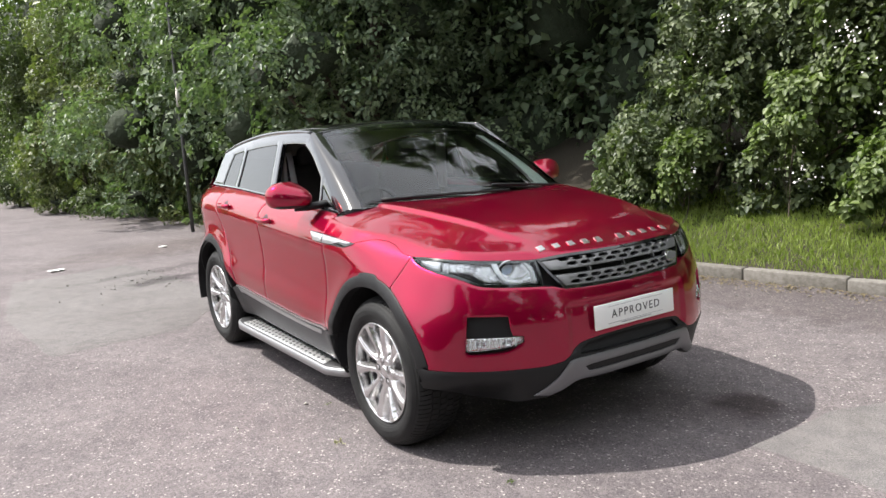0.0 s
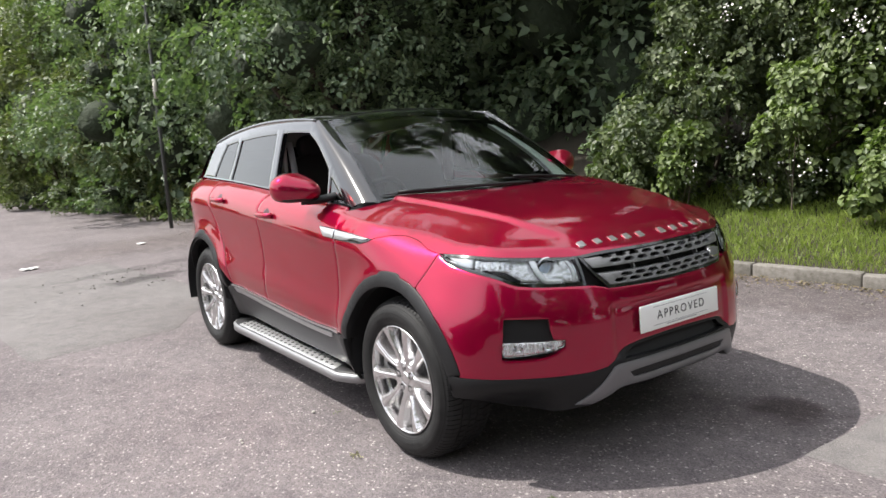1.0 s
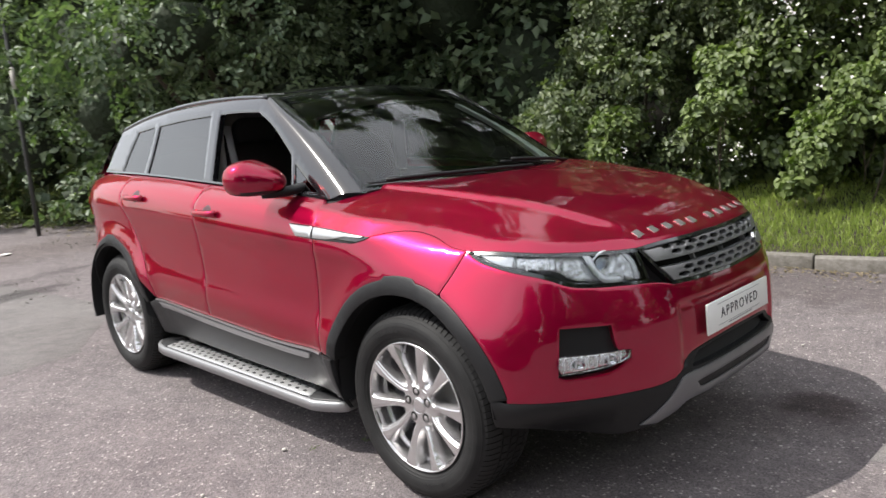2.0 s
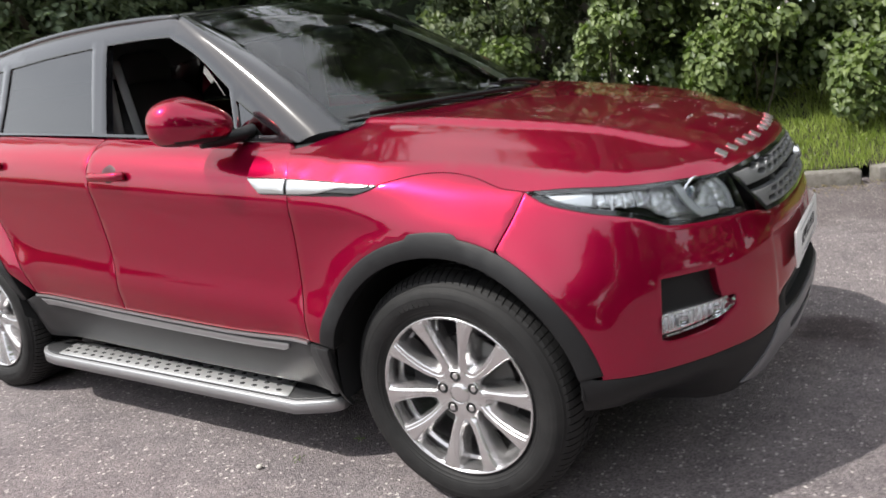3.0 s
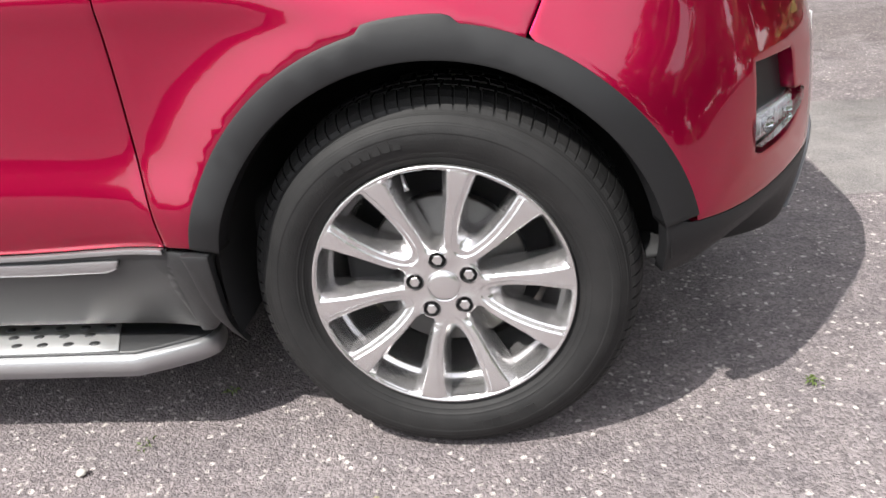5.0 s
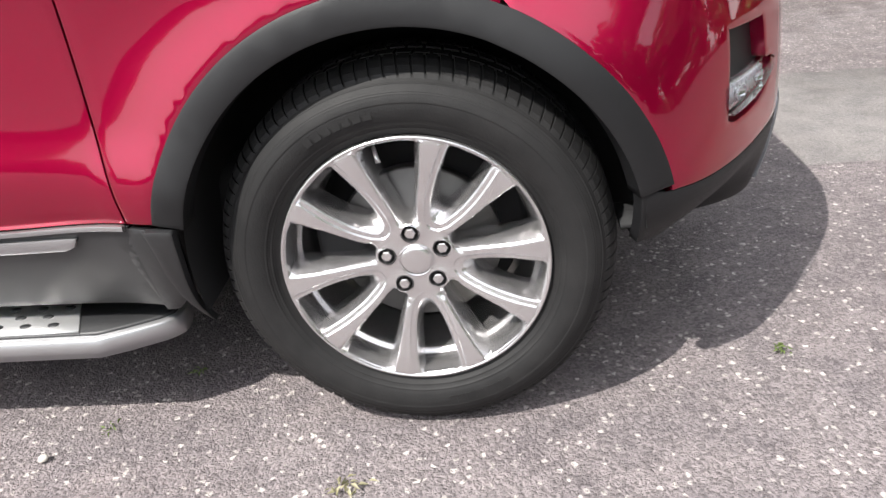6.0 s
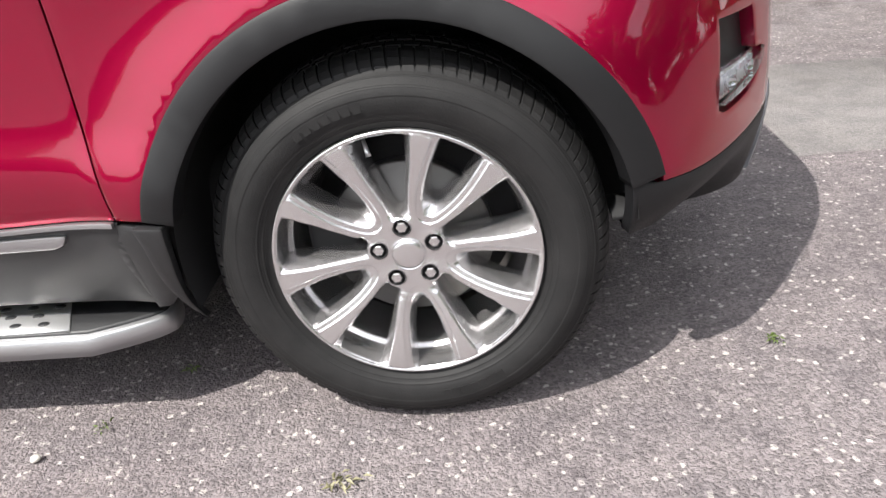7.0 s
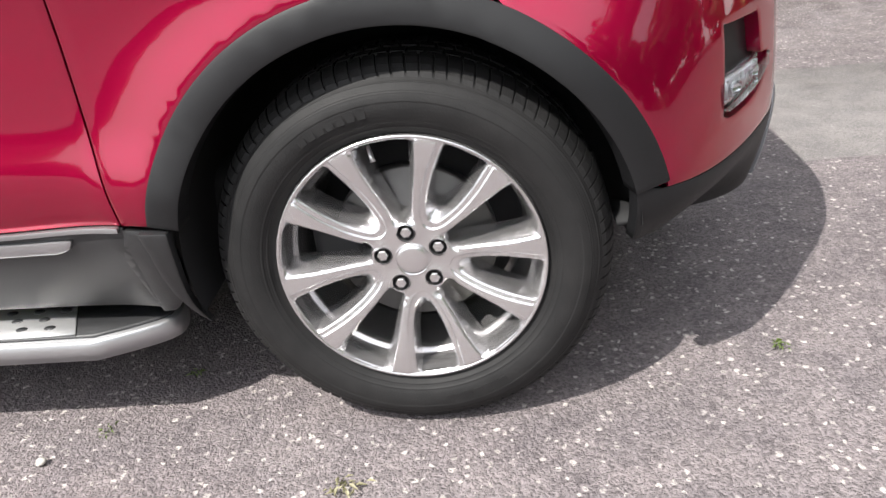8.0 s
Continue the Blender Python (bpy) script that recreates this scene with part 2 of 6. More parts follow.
BELT = curve([(-3.6, 1.245), (-2.43, 1.222), (-1.65, 1.184), (-0.6, 1.128), (-0.2, 1.10), (0.3, 1.06), (0.9, 1.03)], 0.02)
HOOD = curve([(-0.7, 1.190), (-0.3, 1.168), (0.0, 1.142), (0.3, 1.100), (0.5, 1.058), (0.61, 1.024), (0.672, 0.997), (0.70, 0.985), (0.72, 0.974), (0.735, 0.963), (0.75, 0.945), (0.80, 0.86)], 0.003)

ROOF = curve([(-3.40, 1.44), (-3.25, 1.475), (-2.9, 1.545), (-2.55, 1.602), (-2.06, 1.645), (-1.65, 1.652), (-1.3, 1.640), (-1.05, 1.612), (-0.9, 1.58)], 0.02)


# the way along the nose and flank as it is counted in the outlines below, and along the plan line
S_NAMED = np.array([0, 0.392, 0.52, 0.65, 0.85, 1.227, 1.474, 1.674, 2.018, 2.2, 9.2])
S_PLAN = np.array([0, 0.381, 0.503, 0.643, 0.843, 1.217, 1.460, 1.659, 1.997, 2.175, 9.175])
FIT = Matrix(((0.975, 0, 0, 0), (0, 1, 0, 0), (0, 0, 0.975, 0.01), (0, 0, 0, 1)))  # the finished body's scale


def belt(x):
    return np.interp(x, BELT[:, 0], BELT[:, 1])


def sx(x):
    """The way along the plan line, from the nose, to the place x on the flank."""
    return np.interp(np.interp(-np.asarray(x, float), -PLAN[:, 0], PLAN_S), S_PLAN, S_NAMED)


def sy(y):
    """The way along the plan line to the place y on the nose."""
    k = PLAN[:, 0] > 0.3
    return np.interp(np.interp(y, PLAN[k, 1], PLAN_S[k]), S_PLAN, S_NAMED)


def swell(s, z):
    a = np.abs(s)
    x = np.interp(a, PLAN_S, PLAN[:, 0])
    w = smooth(-0.30, 0.38, x)
    d = w * np.interp(z, FRONT_PROFILE[:, 0], FRONT_PROFILE[:, 1]) + (1 - w) * np.interp(z - belt(x), SIDE_PROFILE[:, 0], SIDE_PROFILE[:, 1])
    for hub in (0.0, REAR_X):
        r = np.hypot(x - hub, z - HUB_Z)
        d = d + 0.030 * np.where(r < 0.455, 1, np.exp(-((r - 0.455) / 0.105) ** 2)) * smooth(0.1, 0.35, z)
    # the corner is drawn in under the bumper
    d = d - 0.155 * smooth(0.445, 0.28, z) * smooth(0.56, 0.78, a) * smooth(1.14, 0.86, a)
    # the shallow bay round the plate
    return d - 0.014 * smooth(0.392, 0.366, a) * smooth(0.742, 0.728, z) * smooth(0.50, 0.53, z)


def shell(s, z, lift=0.0):
    """A point on the car's flank and nose; s runs from the nose's middle to the car's right, below 0 to its left."""
    s, z = np.asarray(s, float), np.asarray(z, float)
    a = np.interp(np.abs(s), S_NAMED, S_PLAN)
    z = z - np.where(a < 1.3, 0.003 + 0.013 * np.maximum(0, 1 - a / 0.6), 0.002)
    d = swell(a, z) + lift
    x = np.interp(a, PLAN_S, PLAN[:, 0]) + d * np.interp(a, PLAN_S, PLAN_N[:, 0])
    y = np.interp(a, PLAN_S, PLAN[:, 1]) + d * np.interp(a, PLAN_S, PLAN_N[:, 1])
    return np.stack([x, -np.sign(s + 1e-12) * y, z + 0 * x], -1)


def hood_top(x, y):
    """The bonnet's top, before it is drawn down to its rim."""
    x, v = np.asarray(x, float), np.abs(np.asarray(y, float))
    crease = np.interp(x, [-0.3, -0.1, 0.1, 0.3, 0.42, 0.52, 0.60, 0.68], [0.622, 0.588, 0.553, 0.518, 0.492, 0.455, 0.415, 0.36])
    out = v - crease
    out = 0.5 * (out + np.sqrt(out * out + 0.0001))
    return np.interp(x, HOOD[:, 0], HOOD[:, 1]) + 0.010 * (1 - np.minimum(v / 0.45, 1) ** 2) - 0.0135 * smooth(-0.004, 0.020, v - crease) * smooth(0.64, 0.50, x) - 0.19 * out * (0.25 + 0.75 * smooth(0.72, 0.45, x)) - 0.38 * np.maximum(v - 0.64, 0) ** 2


# the bonnet's rim: the height at which its top meets nose and flank
RIM_LINE = curve([(0.0, 0.979), (0.2, 0.979), (0.4, 0.980), (0.52, 0.982), (0.70, 0.990), (0.85, 0.998), (1.06, 1.011), (1.23, 1.020), (1.40, 1.042), (1.60, 1.062), (1.80, 1.078), (2.07, 1.106)], 0.02)


def hood_edge(s):
    return np.interp(s, RIM_LINE[:, 0], RIM_LINE[:, 1])


RIM_S = np.linspace(0, 2.068, 90)
FINE_S = np.linspace(0, 2.068, 640)
RIM_PTS = shell(FINE_S, hood_edge(FINE_S))
RIM_OFF = RIM_PTS[:, 2] - hood_top(RIM_PTS[:, 0], RIM_PTS[:, 1])


def hood(x, y, lift=0.0):
    x, y = np.asarray(x, float), np.asarray(y, float)
    px, pv = x.ravel(), np.abs(y.ravel())
    d2 = (px[:, None] - RIM_PTS[None, :, 0]) ** 2 + (pv[:, None] + RIM_PTS[None, :, 1]) ** 2
    w = 1 / (d2 + 1e-6) ** 2
    off = (w * RIM_OFF).sum(1) / w.sum(1) * np.exp(-d2.min(1) / 0.16 ** 2)
    z = hood_top(x, y) + off.reshape(np.shape(x))
    return np.stack([x, y, z + lift], -1)


def side_glass(x, z, lift=0.0):
    x, z = np.asarray(x, float), np.asarray(z, float)
    y = 0.79 - 0.28 * (z - 1.12) - 0.10 * np.maximum(z - 1.50, 0) - 0.020 * ((x + 1.5) / 1.2) ** 2 * (x < -1.5) + lift
    return np.stack([x, -y, z], -1)


def windscreen(y, k, lift=0.0):
    """k: 0 at the cowl, 1 at the roof."""
    y, k = np.asarray(y, float), np.asarray(k, float)
    q = (y / 0.75) ** 2
    q2 = (y / 0.61) ** 2
    low = np.stack([-0.20 - 0.26 * q, y, 1.168 - 0.028 * q], -1)
    yt = y * 0.61 / 0.75
    top = np.stack([-1.10 - 0.09 * q, yt, 1.622 - 0.045 * q], -1)
    p = low + (top - low) * k[..., None]
    n = np.array([0.47, 0, 0.88])
    return p + n * (lift + 0.022 * np.sin(np.pi * k))[..., None]


def roof(x, y, lift=0.0):
    x, v = np.asarray(x, float), np.abs(np.asarray(y, float))
    z = np.interp(x, ROOF[:, 0], ROOF[:, 1]) - 0.05 * (v / 0.645) ** 2
    return np.stack([x, np.asarray(y, float), z + lift], -1)
# ---- building helpers ----
from mathutils.geometry import delaunay_2d_cdt


def obj(name, verts, faces, mat, parent=None, label="", flat=False):
    me = bpy.data.meshes.new(name)
    me.from_pydata([tuple(map(float, v)) for v in verts], [], [tuple(map(int, f)) for f in faces])
    if not flat:
        me.polygons.foreach_set("use_smooth", [True] * len(me.polygons))
    me.update()
    for m in (mat if isinstance(mat, (list, tuple)) else (mat,)):
        me.materials.append(m)
    ob = new(name, me)
    ob.parent = parent
    if label:
        tagged(ob, label)
    return ob


def part(name, bm, mat, parent=None, label="", flat=False):
    me = bpy.data.meshes.new(name)
    bm.normal_update()
    bm.to_mesh(me)
    bm.free()
    if not flat:
        me.polygons.foreach_set("use_smooth", [True] * len(me.polygons))
    me.materials.append(mat)
    ob = new(name, me)
    ob.parent = parent
    if label:
        tagged(ob, label)
    return ob


def sharpen(ob, degrees=35):
    """Smooth faces, with edges sharper than this kept crisp."""
    me = ob.data
    bm = bmesh.new()
    bm.from_mesh(me)
    for e in bm.edges:
        if len(e.link_faces) == 2 and e.calc_face_angle(0) > radians(degrees):
            e.smooth = False
    bm.to_mesh(me)
    bm.free()
    return ob


def inset(pts, by):
    """A closed outline moved inwards."""
    p = np.array(pts, float)
    area = 0.5 * np.sum(p[:, 0] * np.roll(p[:, 1], -1) - np.roll(p[:, 0], -1) * p[:, 1])
    e = np.roll(p, -1, 0) - np.roll(p, 1, 0)
    n = np.stack([-e[:, 1], e[:, 0]], 1) / (np.linalg.norm(e, axis=1)[:, None] + 1e-9)
    return p + n * by * np.sign(area)


def inside(pts, poly):
    x, y = pts[:, 0], pts[:, 1]
    r = np.zeros(len(pts), bool)
    q = np.roll(poly, -1, 0)
    for (x0, y0), (x1, y1) in zip(poly, q):
        if y0 != y1:
            c = (y0 > y) != (y1 > y)
            r ^= c & (x < (x1 - x0) * (y - y0) / (y1 - y0) + x0)
    return r


def sheet(out, surf, holes=(), step=0.03, gap=0.0, lip=0.0, depth=0.014, lift=0.0, creases=()):
    """Vertices and faces of a panel: an outline filled with a fine net, laid on a surface, with turned-in edges."""
    out = inset(out, gap) if gap else np.array(out, float)
    rings, inner = [out] + [np.array(h, float) for h in holes], []
    if lip:
        inner = [inset(out, lip)] + [inset(h, -lip) for h in rings[1:]]
    lo, hi = out.min(0), out.max(0)
    gx, gy = np.meshgrid(np.arange(lo[0] + step / 2, hi[0], step), np.arange(lo[1] + step / 2, hi[1], step * 0.8))
    grid = np.stack([gx.ravel(), gy.ravel()], 1)
    ok = inside(grid, inset(out, step * 0.35 + lip))
    for h in rings[1:]:
        ok &= ~inside(grid, inset(h, -step * 0.35 - lip))
    grid = grid[ok]
    pts, edges = [], []
    for r in rings + inner:
        k = len(pts)
        pts += [tuple(v) for v in r]
        edges += [(k + i, k + (i + 1) % len(r)) for i in range(len(r))]
    nb = sum(len(r) for r in rings)
    for r in creases:
        near = np.zeros(len(grid), bool)
        for p in r:
            near |= np.hypot(grid[:, 0] - p[0], grid[:, 1] - p[1]) < step * 0.62
        grid = grid[~near]
        k = len(pts)
        pts += [tuple(v) for v in r]
        edges += [(k + i, k + i + 1) for i in range(len(r) - 1)]
    pts += [tuple(v) for v in grid]
    vv, _, ff, ov, _, _ = delaunay_2d_cdt([Vector(p) for p in pts], edges, [], 1, 1e-7)
    uv = np.array([(v.x, v.y) for v in vv])
    tri = [tuple(t) for t in ff]
    cen = np.array([uv[list(t)].mean(0) for t in tri])
    keep = inside(cen, out)
    for h in rings[1:]:
        keep &= ~inside(cen, h)
    tri = [t for t, k in zip(tri, keep) if k]
    edge = np.array([bool(o) and min(o) < nb for o in ov])
    drop = np.where(edge, -lip * 0.4, 0.0) if lip else np.zeros(len(uv))
    top = surf(uv[:, 0], uv[:, 1], lift + drop)
    up = surf(uv[:, 0], uv[:, 1], lift + drop + 0.01) - top
    side = 0.0
    for t in tri[::7]:
        a, b, c = top[list(t)]
        side += np.dot(np.cross(b - a, c - a), up[t[0]])
    if side < 0:
        tri = [t[::-1] for t in tri]
    verts, faces = list(top), list(tri)
    if depth:
        count = {}
        for t in tri:
            for i in range(3):
                e = (t[i], t[(i + 1) % 3])
                count[tuple(sorted(e))] = None if tuple(sorted(e)) in count else e
        rim = [e for e in count.values() if e]
        low = surf(uv[:, 0], uv[:, 1], lift + drop - depth)
        idx = {}
        for a, b in rim:
            for v in (a, b):
                if v not in idx:
                    idx[v] = (len(verts), len(verts) + 1)
                    verts += [top[v], low[v]]
        faces += [(idx[b][0], idx[a][0], idx[a][1], idx[b][1]) for a, b in rim]
    return verts, faces


def flip(verts, faces):
    return [(v[0], -v[1], v[2]) for v in verts], [tuple(reversed(f)) for f in faces]


def joined(*pieces):
    verts, faces = [], []
    for v, f in pieces:
        k = len(verts)
        verts += list(v)
        faces += [tuple(i + k for i in t) for t in f]
    return verts, faces


def pair(name, piece, mat, parent, label=""):
    """A panel on the car's right and its mirror image on the left."""
    return obj(name, *piece, mat, parent, label), obj(name, *flip(*piece), mat, parent, label)


def grid_faces(n, m, wrap=False):
    f = []
    for i in range(n - 1):
        for j in range(m if wrap else m - 1):
            f.append((i * m + j, i * m + (j + 1) % m, (i + 1) * m + (j + 1) % m, (i + 1) * m + j))
    return f


def lathe(profile, n=96, axis="y"):
    """A ring turned about the y axis from (radius, y) pairs."""
    v = []
    for r, y in profile:
        for k in range(n):
            a = 2 * math.pi * k / n
            v.append((r * math.cos(a), y, r * math.sin(a)))
    return v, grid_faces(len(profile), n, True)


def tube(pts, radius, n=10, caps=True, squash=1.0):
    """A round bar along points; radius may be a list."""
    pts = [Vector(p) for p in pts]
    rs = radius if isinstance(radius, (list, tuple)) else [radius] * len(pts)
    v = []
    for i, p in enumerate(pts):
        t = (pts[min(i + 1, len(pts) - 1)] - pts[max(i - 1, 0)]).normalized()
        ref = Vector((0, 0, 1)) if abs(t.z) < 0.9 else Vector((1, 0, 0))
        a = t.cross(ref).normalized()
        b = a.cross(t)
        for k in range(n):
            w = 2 * math.pi * k / n
            v.append(p + a * math.cos(w) * rs[i] + b * math.sin(w) * rs[i] * squash)
    f = grid_faces(len(pts), n, True)
    if caps:
        f += [tuple(reversed(range(n))), tuple(range(len(v) - n, len(v)))]
    return v, f


def box_bm(sx_, sy_, sz_, centre=(0, 0, 0), bevel=0.0, segments=2):
    bm = bmesh.new()
    bmesh.ops.create_cube(bm, size=1.0)
    bmesh.ops.scale(bm, vec=(sx_, sy_, sz_), verts=bm.verts)
    if bevel:
        bmesh.ops.bevel(bm, geom=bm.edges[:], offset=bevel, segments=segments, affect="EDGES", profile=0.5)
    bmesh.ops.translate(bm, vec=centre, verts=bm.verts)
    return bm


def superegg(c, r, e=2.6, n=28, m=20):
    """A rounded block: centre, half sizes, squareness."""
    v = []
    for i in range(m + 1):
        a = math.pi * i / m - math.pi / 2
        for k in range(n):
            w = 2 * math.pi * k / n
            d = Vector((math.cos(a) * math.cos(w), math.cos(a) * math.sin(w), math.sin(a)))
            q = (abs(d.x) ** e + abs(d.y) ** e + abs(d.z) ** e) ** (-1 / e)
            v.append((c[0] + d.x * q * r[0], c[1] + d.y * q * r[1], c[2] + d.z * q * r[2]))
    return v, grid_faces(m + 1, n, True)


# ---- the car ----
car = tagged(new("car"), "dark red five-door sport utility car with a black roof on asphalt", "car")


def full(right):
    """A right-hand line from the nose's middle outwards, closed with its mirror image."""
    r = np.array(right, float)
    l = r[::-1].copy()
    l[:, 0] *= -1
    return np.vstack([r, l[1:-1]]) if abs(r[0, 0]) < 1e-6 and abs(r[-1, 0]) < 1e-6 else np.vstack([r, l])


def arc(cx, cz, r, a0, a1, n=40):
    """A wheel arch in (s, z), angles from straight ahead."""
    a = np.radians(np.linspace(a0, a1, n))
    return np.stack([sx(cx + r * np.cos(a)), cz + r * np.sin(a)], 1)


ARCH_Z, R_OUT, R_IN = 0.40, 0.462, 0.405
SHUT = [(1.674, 1.005), (1.629, 1.014), (1.555, 1.025), (1.474, 1.023), (1.384, 1.005), (1.305, 0.980), (1.227, 0.968)]
LAMP_TOP = [(1.227, 0.968), (1.06, 0.969), (0.85, 0.959), (0.70, 0.951), (0.59, 0.946), (0.52, 0.947)]
LAMP_LOW = [(0.497, 0.830), (0.65, 0.834), (0.777, 0.846), (0.858, 0.873), (0.924, 0.889), (1.024, 0.906), (1.148, 0.932), (1.227, 0.966)]
GRILLE_TOP = [(0.52, 0.947), (0.357, 0.960), (0.134, 0.964), (0.0, 0.966)]
GRILLE_LOW = [(0.0, 0.812), (0.207, 0.811), (0.392, 0.813)]
SEAM = [(1.227, 0.966), (1.258, 0.893), (1.300, 0.815)]
DOOR_FRONT = [(1.999, 0.502), (2.019, 0.672), (2.023, 0.855), (2.018, 1.012), (2.030, 1.06), (2.072, 1.124)]
BUMPER_LOW = [(1.036, 0.484), (0.85, 0.474), (0.673, 0.470), (0.522, 0.476), (0.43, 0.490)]
INTAKE_TOP = [(0.43, 0.490), (0.385, 0.520), (0.337, 0.558), (0.26, 0.573), (0.185, 0.580), (0.0, 0.589)]

# bonnet: its top and the flanks that it reaches down to
edge_s = RIM_S
edge_z = hood_edge(edge_s)
edge_pts = np.stack([edge_s, edge_z], 1)
low = np.vstack([curve(GRILLE_TOP[::-1])[:-1], curve(LAMP_TOP[::-1])[:-1], curve(SHUT[::-1])[:-1], curve([(1.674, 1.005), (1.85, 1.020), (2.018, 1.030)])[:-1],
                 curve([(2.018, 1.030), (2.030, 1.06), (2.068, edge_z[-1])])[:-1]])
flank = np.vstack([low, edge_pts[::-1]])
flank_piece = sheet(flank, shell, step=0.022, depth=0.012)
rim3 = shell(edge_s, edge_z)
cowl = [(-0.24 - 0.28 * (v / 0.8) ** 2, -v) for v in np.linspace(0.80, 0.0, 30)]
right = np.vstack([[(p[0], p[1]) for p in rim3], cowl])
top_out = np.vstack([right, np.stack([right[::-1, 0], -right[::-1, 1]], 1)[1:-1]])
top_piece = sheet(top_out, hood, step=0.014, depth=0.0)
bm = bmesh.new()
for v, f in (flank_piece, flip(*flank_piece), top_piece):
    vs = [bm.verts.new(tuple(p)) for p in v]
    for t in f:
        try:
            bm.faces.new([vs[i] for i in t])
        except ValueError:
            pass
bmesh.ops.remove_doubles(bm, verts=bm.verts, dist=0.0015)
# soften the fold where top and flank meet
rim_all = np.vstack([rim3, rim3 * (1, -1, 1)])
soft = []
for v in bm.verts:
    d = np.min(np.linalg.norm(rim_all - np.array(v.co), axis=1))
    if d < 0.075 and not any(e.is_boundary for e in v.link_edges) and not any(len(f.verts) == 4 for f in v.link_faces):
        soft.append(v)
for _ in range(40):
    bmesh.ops.smooth_vert(bm, verts=soft, factor=0.5, use_axis_x=True, use_axis_y=True, use_axis_z=True)
bonnet = part("bonnet", bm, PAINT, car)
sharpen(bonnet, 50)

# dark inner body behind the gaps
inner = []
for lo_s, hi_s in ((0.0, 1.06), (1.93, 3.66), (4.60, PLAN_S[-1])):
    s_, z_ = np.meshgrid(np.linspace(lo_s, hi_s, 50), np.linspace(0.42 if lo_s < 1 else 0.30, 0.93, 24), indexing="ij")
    inner.append((shell(s_.ravel(), z_.ravel(), -0.045).tolist(), grid_faces(50, 24)))
s_, z_ = np.meshgrid(np.linspace(1.06, 1.93, 50), np.linspace(0.88, 0.97, 8), indexing="ij")
inner.append((shell(s_.ravel(), z_.ravel(), -0.045).tolist(), grid_faces(50, 8)))
s_, z_ = np.meshgrid(np.linspace(1.93, 4.6, 80), np.linspace(0.88, 1.12, 10), indexing="ij")
inner.append((shell(s_.ravel(), z_.ravel(), -0.03).tolist(), grid_faces(80, 10)))
for pc in inner:
    pair("inner_body", pc, DARK, car)

# wing, bumper, doors, quarter panels
arch_wing = arc(0, ARCH_Z, R_OUT - 0.004, 66, 165)
arch_wing = arch_wing[(arch_wing[:, 1] > 0.50)]
wing = np.vstack([curve([(2.018, 1.030), (1.85, 1.020), (1.674, 1.005)])[:-1], curve(SHUT)[:-1], curve(SEAM)[:-1], arch_wing, curve([(1.925, 0.50), (1.999, 0.502)])[:-1], curve(DOOR_FRONT[:4])[:-1]])
pair("wing", sheet(wing, shell, step=0.022, gap=0.0022, lip=0.004), PAINT, car)
arch_bump = arc(0, ARCH_Z, R_OUT - 0.004, 11, 65)[::-1]
arch_bump = arch_bump[arch_bump[:, 1] < 0.812]
bumper = np.vstack([curve(GRILLE_LOW)[:-1], curve([(0.392, 0.813), (0.44, 0.824), (0.497, 0.830)])[:-1], curve(LAMP_LOW)[:-1], curve(SEAM)[:-1], arch_bump, curve(BUMPER_LOW)[:-1], curve(INTAKE_TOP)])
FOG_HOLE = outline([(0.664, 0.712), (0.845, 0.720)], [(0.845, 0.720), (0.853, 0.62), (0.858, 0.560)], [(0.858, 0.560), (0.82, 0.550), (0.68, 0.556), (0.604, 0.594)], [(0.604, 0.594), (0.604, 0.622)], [(0.604, 0.622), (0.648, 0.628)], [(0.648, 0.628), (0.658, 0.66), (0.664, 0.712)])
hole_l = FOG_HOLE.copy()
hole_l[:, 0] *= -1
obj("front_bumper", *sheet(full(bumper), shell, holes=(FOG_HOLE, hole_l), step=0.0145, gap=0.0015, lip=0.004, depth=0.03), PAINT, car)
pair("fog_recess", sheet(inset(FOG_HOLE, -0.01), shell, step=0.03, depth=0, lift=-0.028), CLADDING, car)

front_door = np.vstack([curve(DOOR_FRONT)[:-1], np.stack([sx(np.linspace(-0.60, -1.575, 40)), belt(np.linspace(-0.60, -1.575, 40)) - 0.002], 1),
                        curve([(sx(-1.582), 1.175), (sx(-1.572), 1.05), (sx(-1.555), 0.89), (sx(-1.515), 0.68), (sx(-1.515), 0.51)])[1:-1], curve([(sx(-1.515), 0.51), (2.4, 0.492), (1.999, 0.502)])[:-1]])
pair("front_door", sheet(front_door, shell, step=0.03, gap=0.0022, lip=0.004), PAINT, car)
DOOR_REAR = [(sx(-2.135), 0.535), (sx(-2.17), 0.62), (sx(-2.235), 0.74), (sx(-2.33), 0.88), (sx(-2.45), 1.02), (sx(-2.50), 1.12), (sx(-2.52), 1.222)]
rear_door = np.vstack([curve([(sx(-1.515), 0.51), (sx(-1.515), 0.68), (sx(-1.555), 0.89), (sx(-1.572), 1.05), (sx(-1.582), 1.175)]), np.stack([sx(np.linspace(-1.60, -2.50, 30)), belt(np.linspace(-1.60, -2.50, 30)) - 0.002], 1),
                       curve(DOOR_REAR[::-1])[:-1], curve([(sx(-2.135), 0.535), (sx(-1.85), 0.522), (sx(-1.515), 0.51)])[:-1]])
pair("rear_door", sheet(rear_door, shell, step=0.03, gap=0.0022, lip=0.004), PAINT, car)
arch_q = arc(REAR_X, ARCH_Z, R_OUT - 0.004, 30, 168, 50)
arch_q = arch_q[arch_q[:, 1] > 0.50]
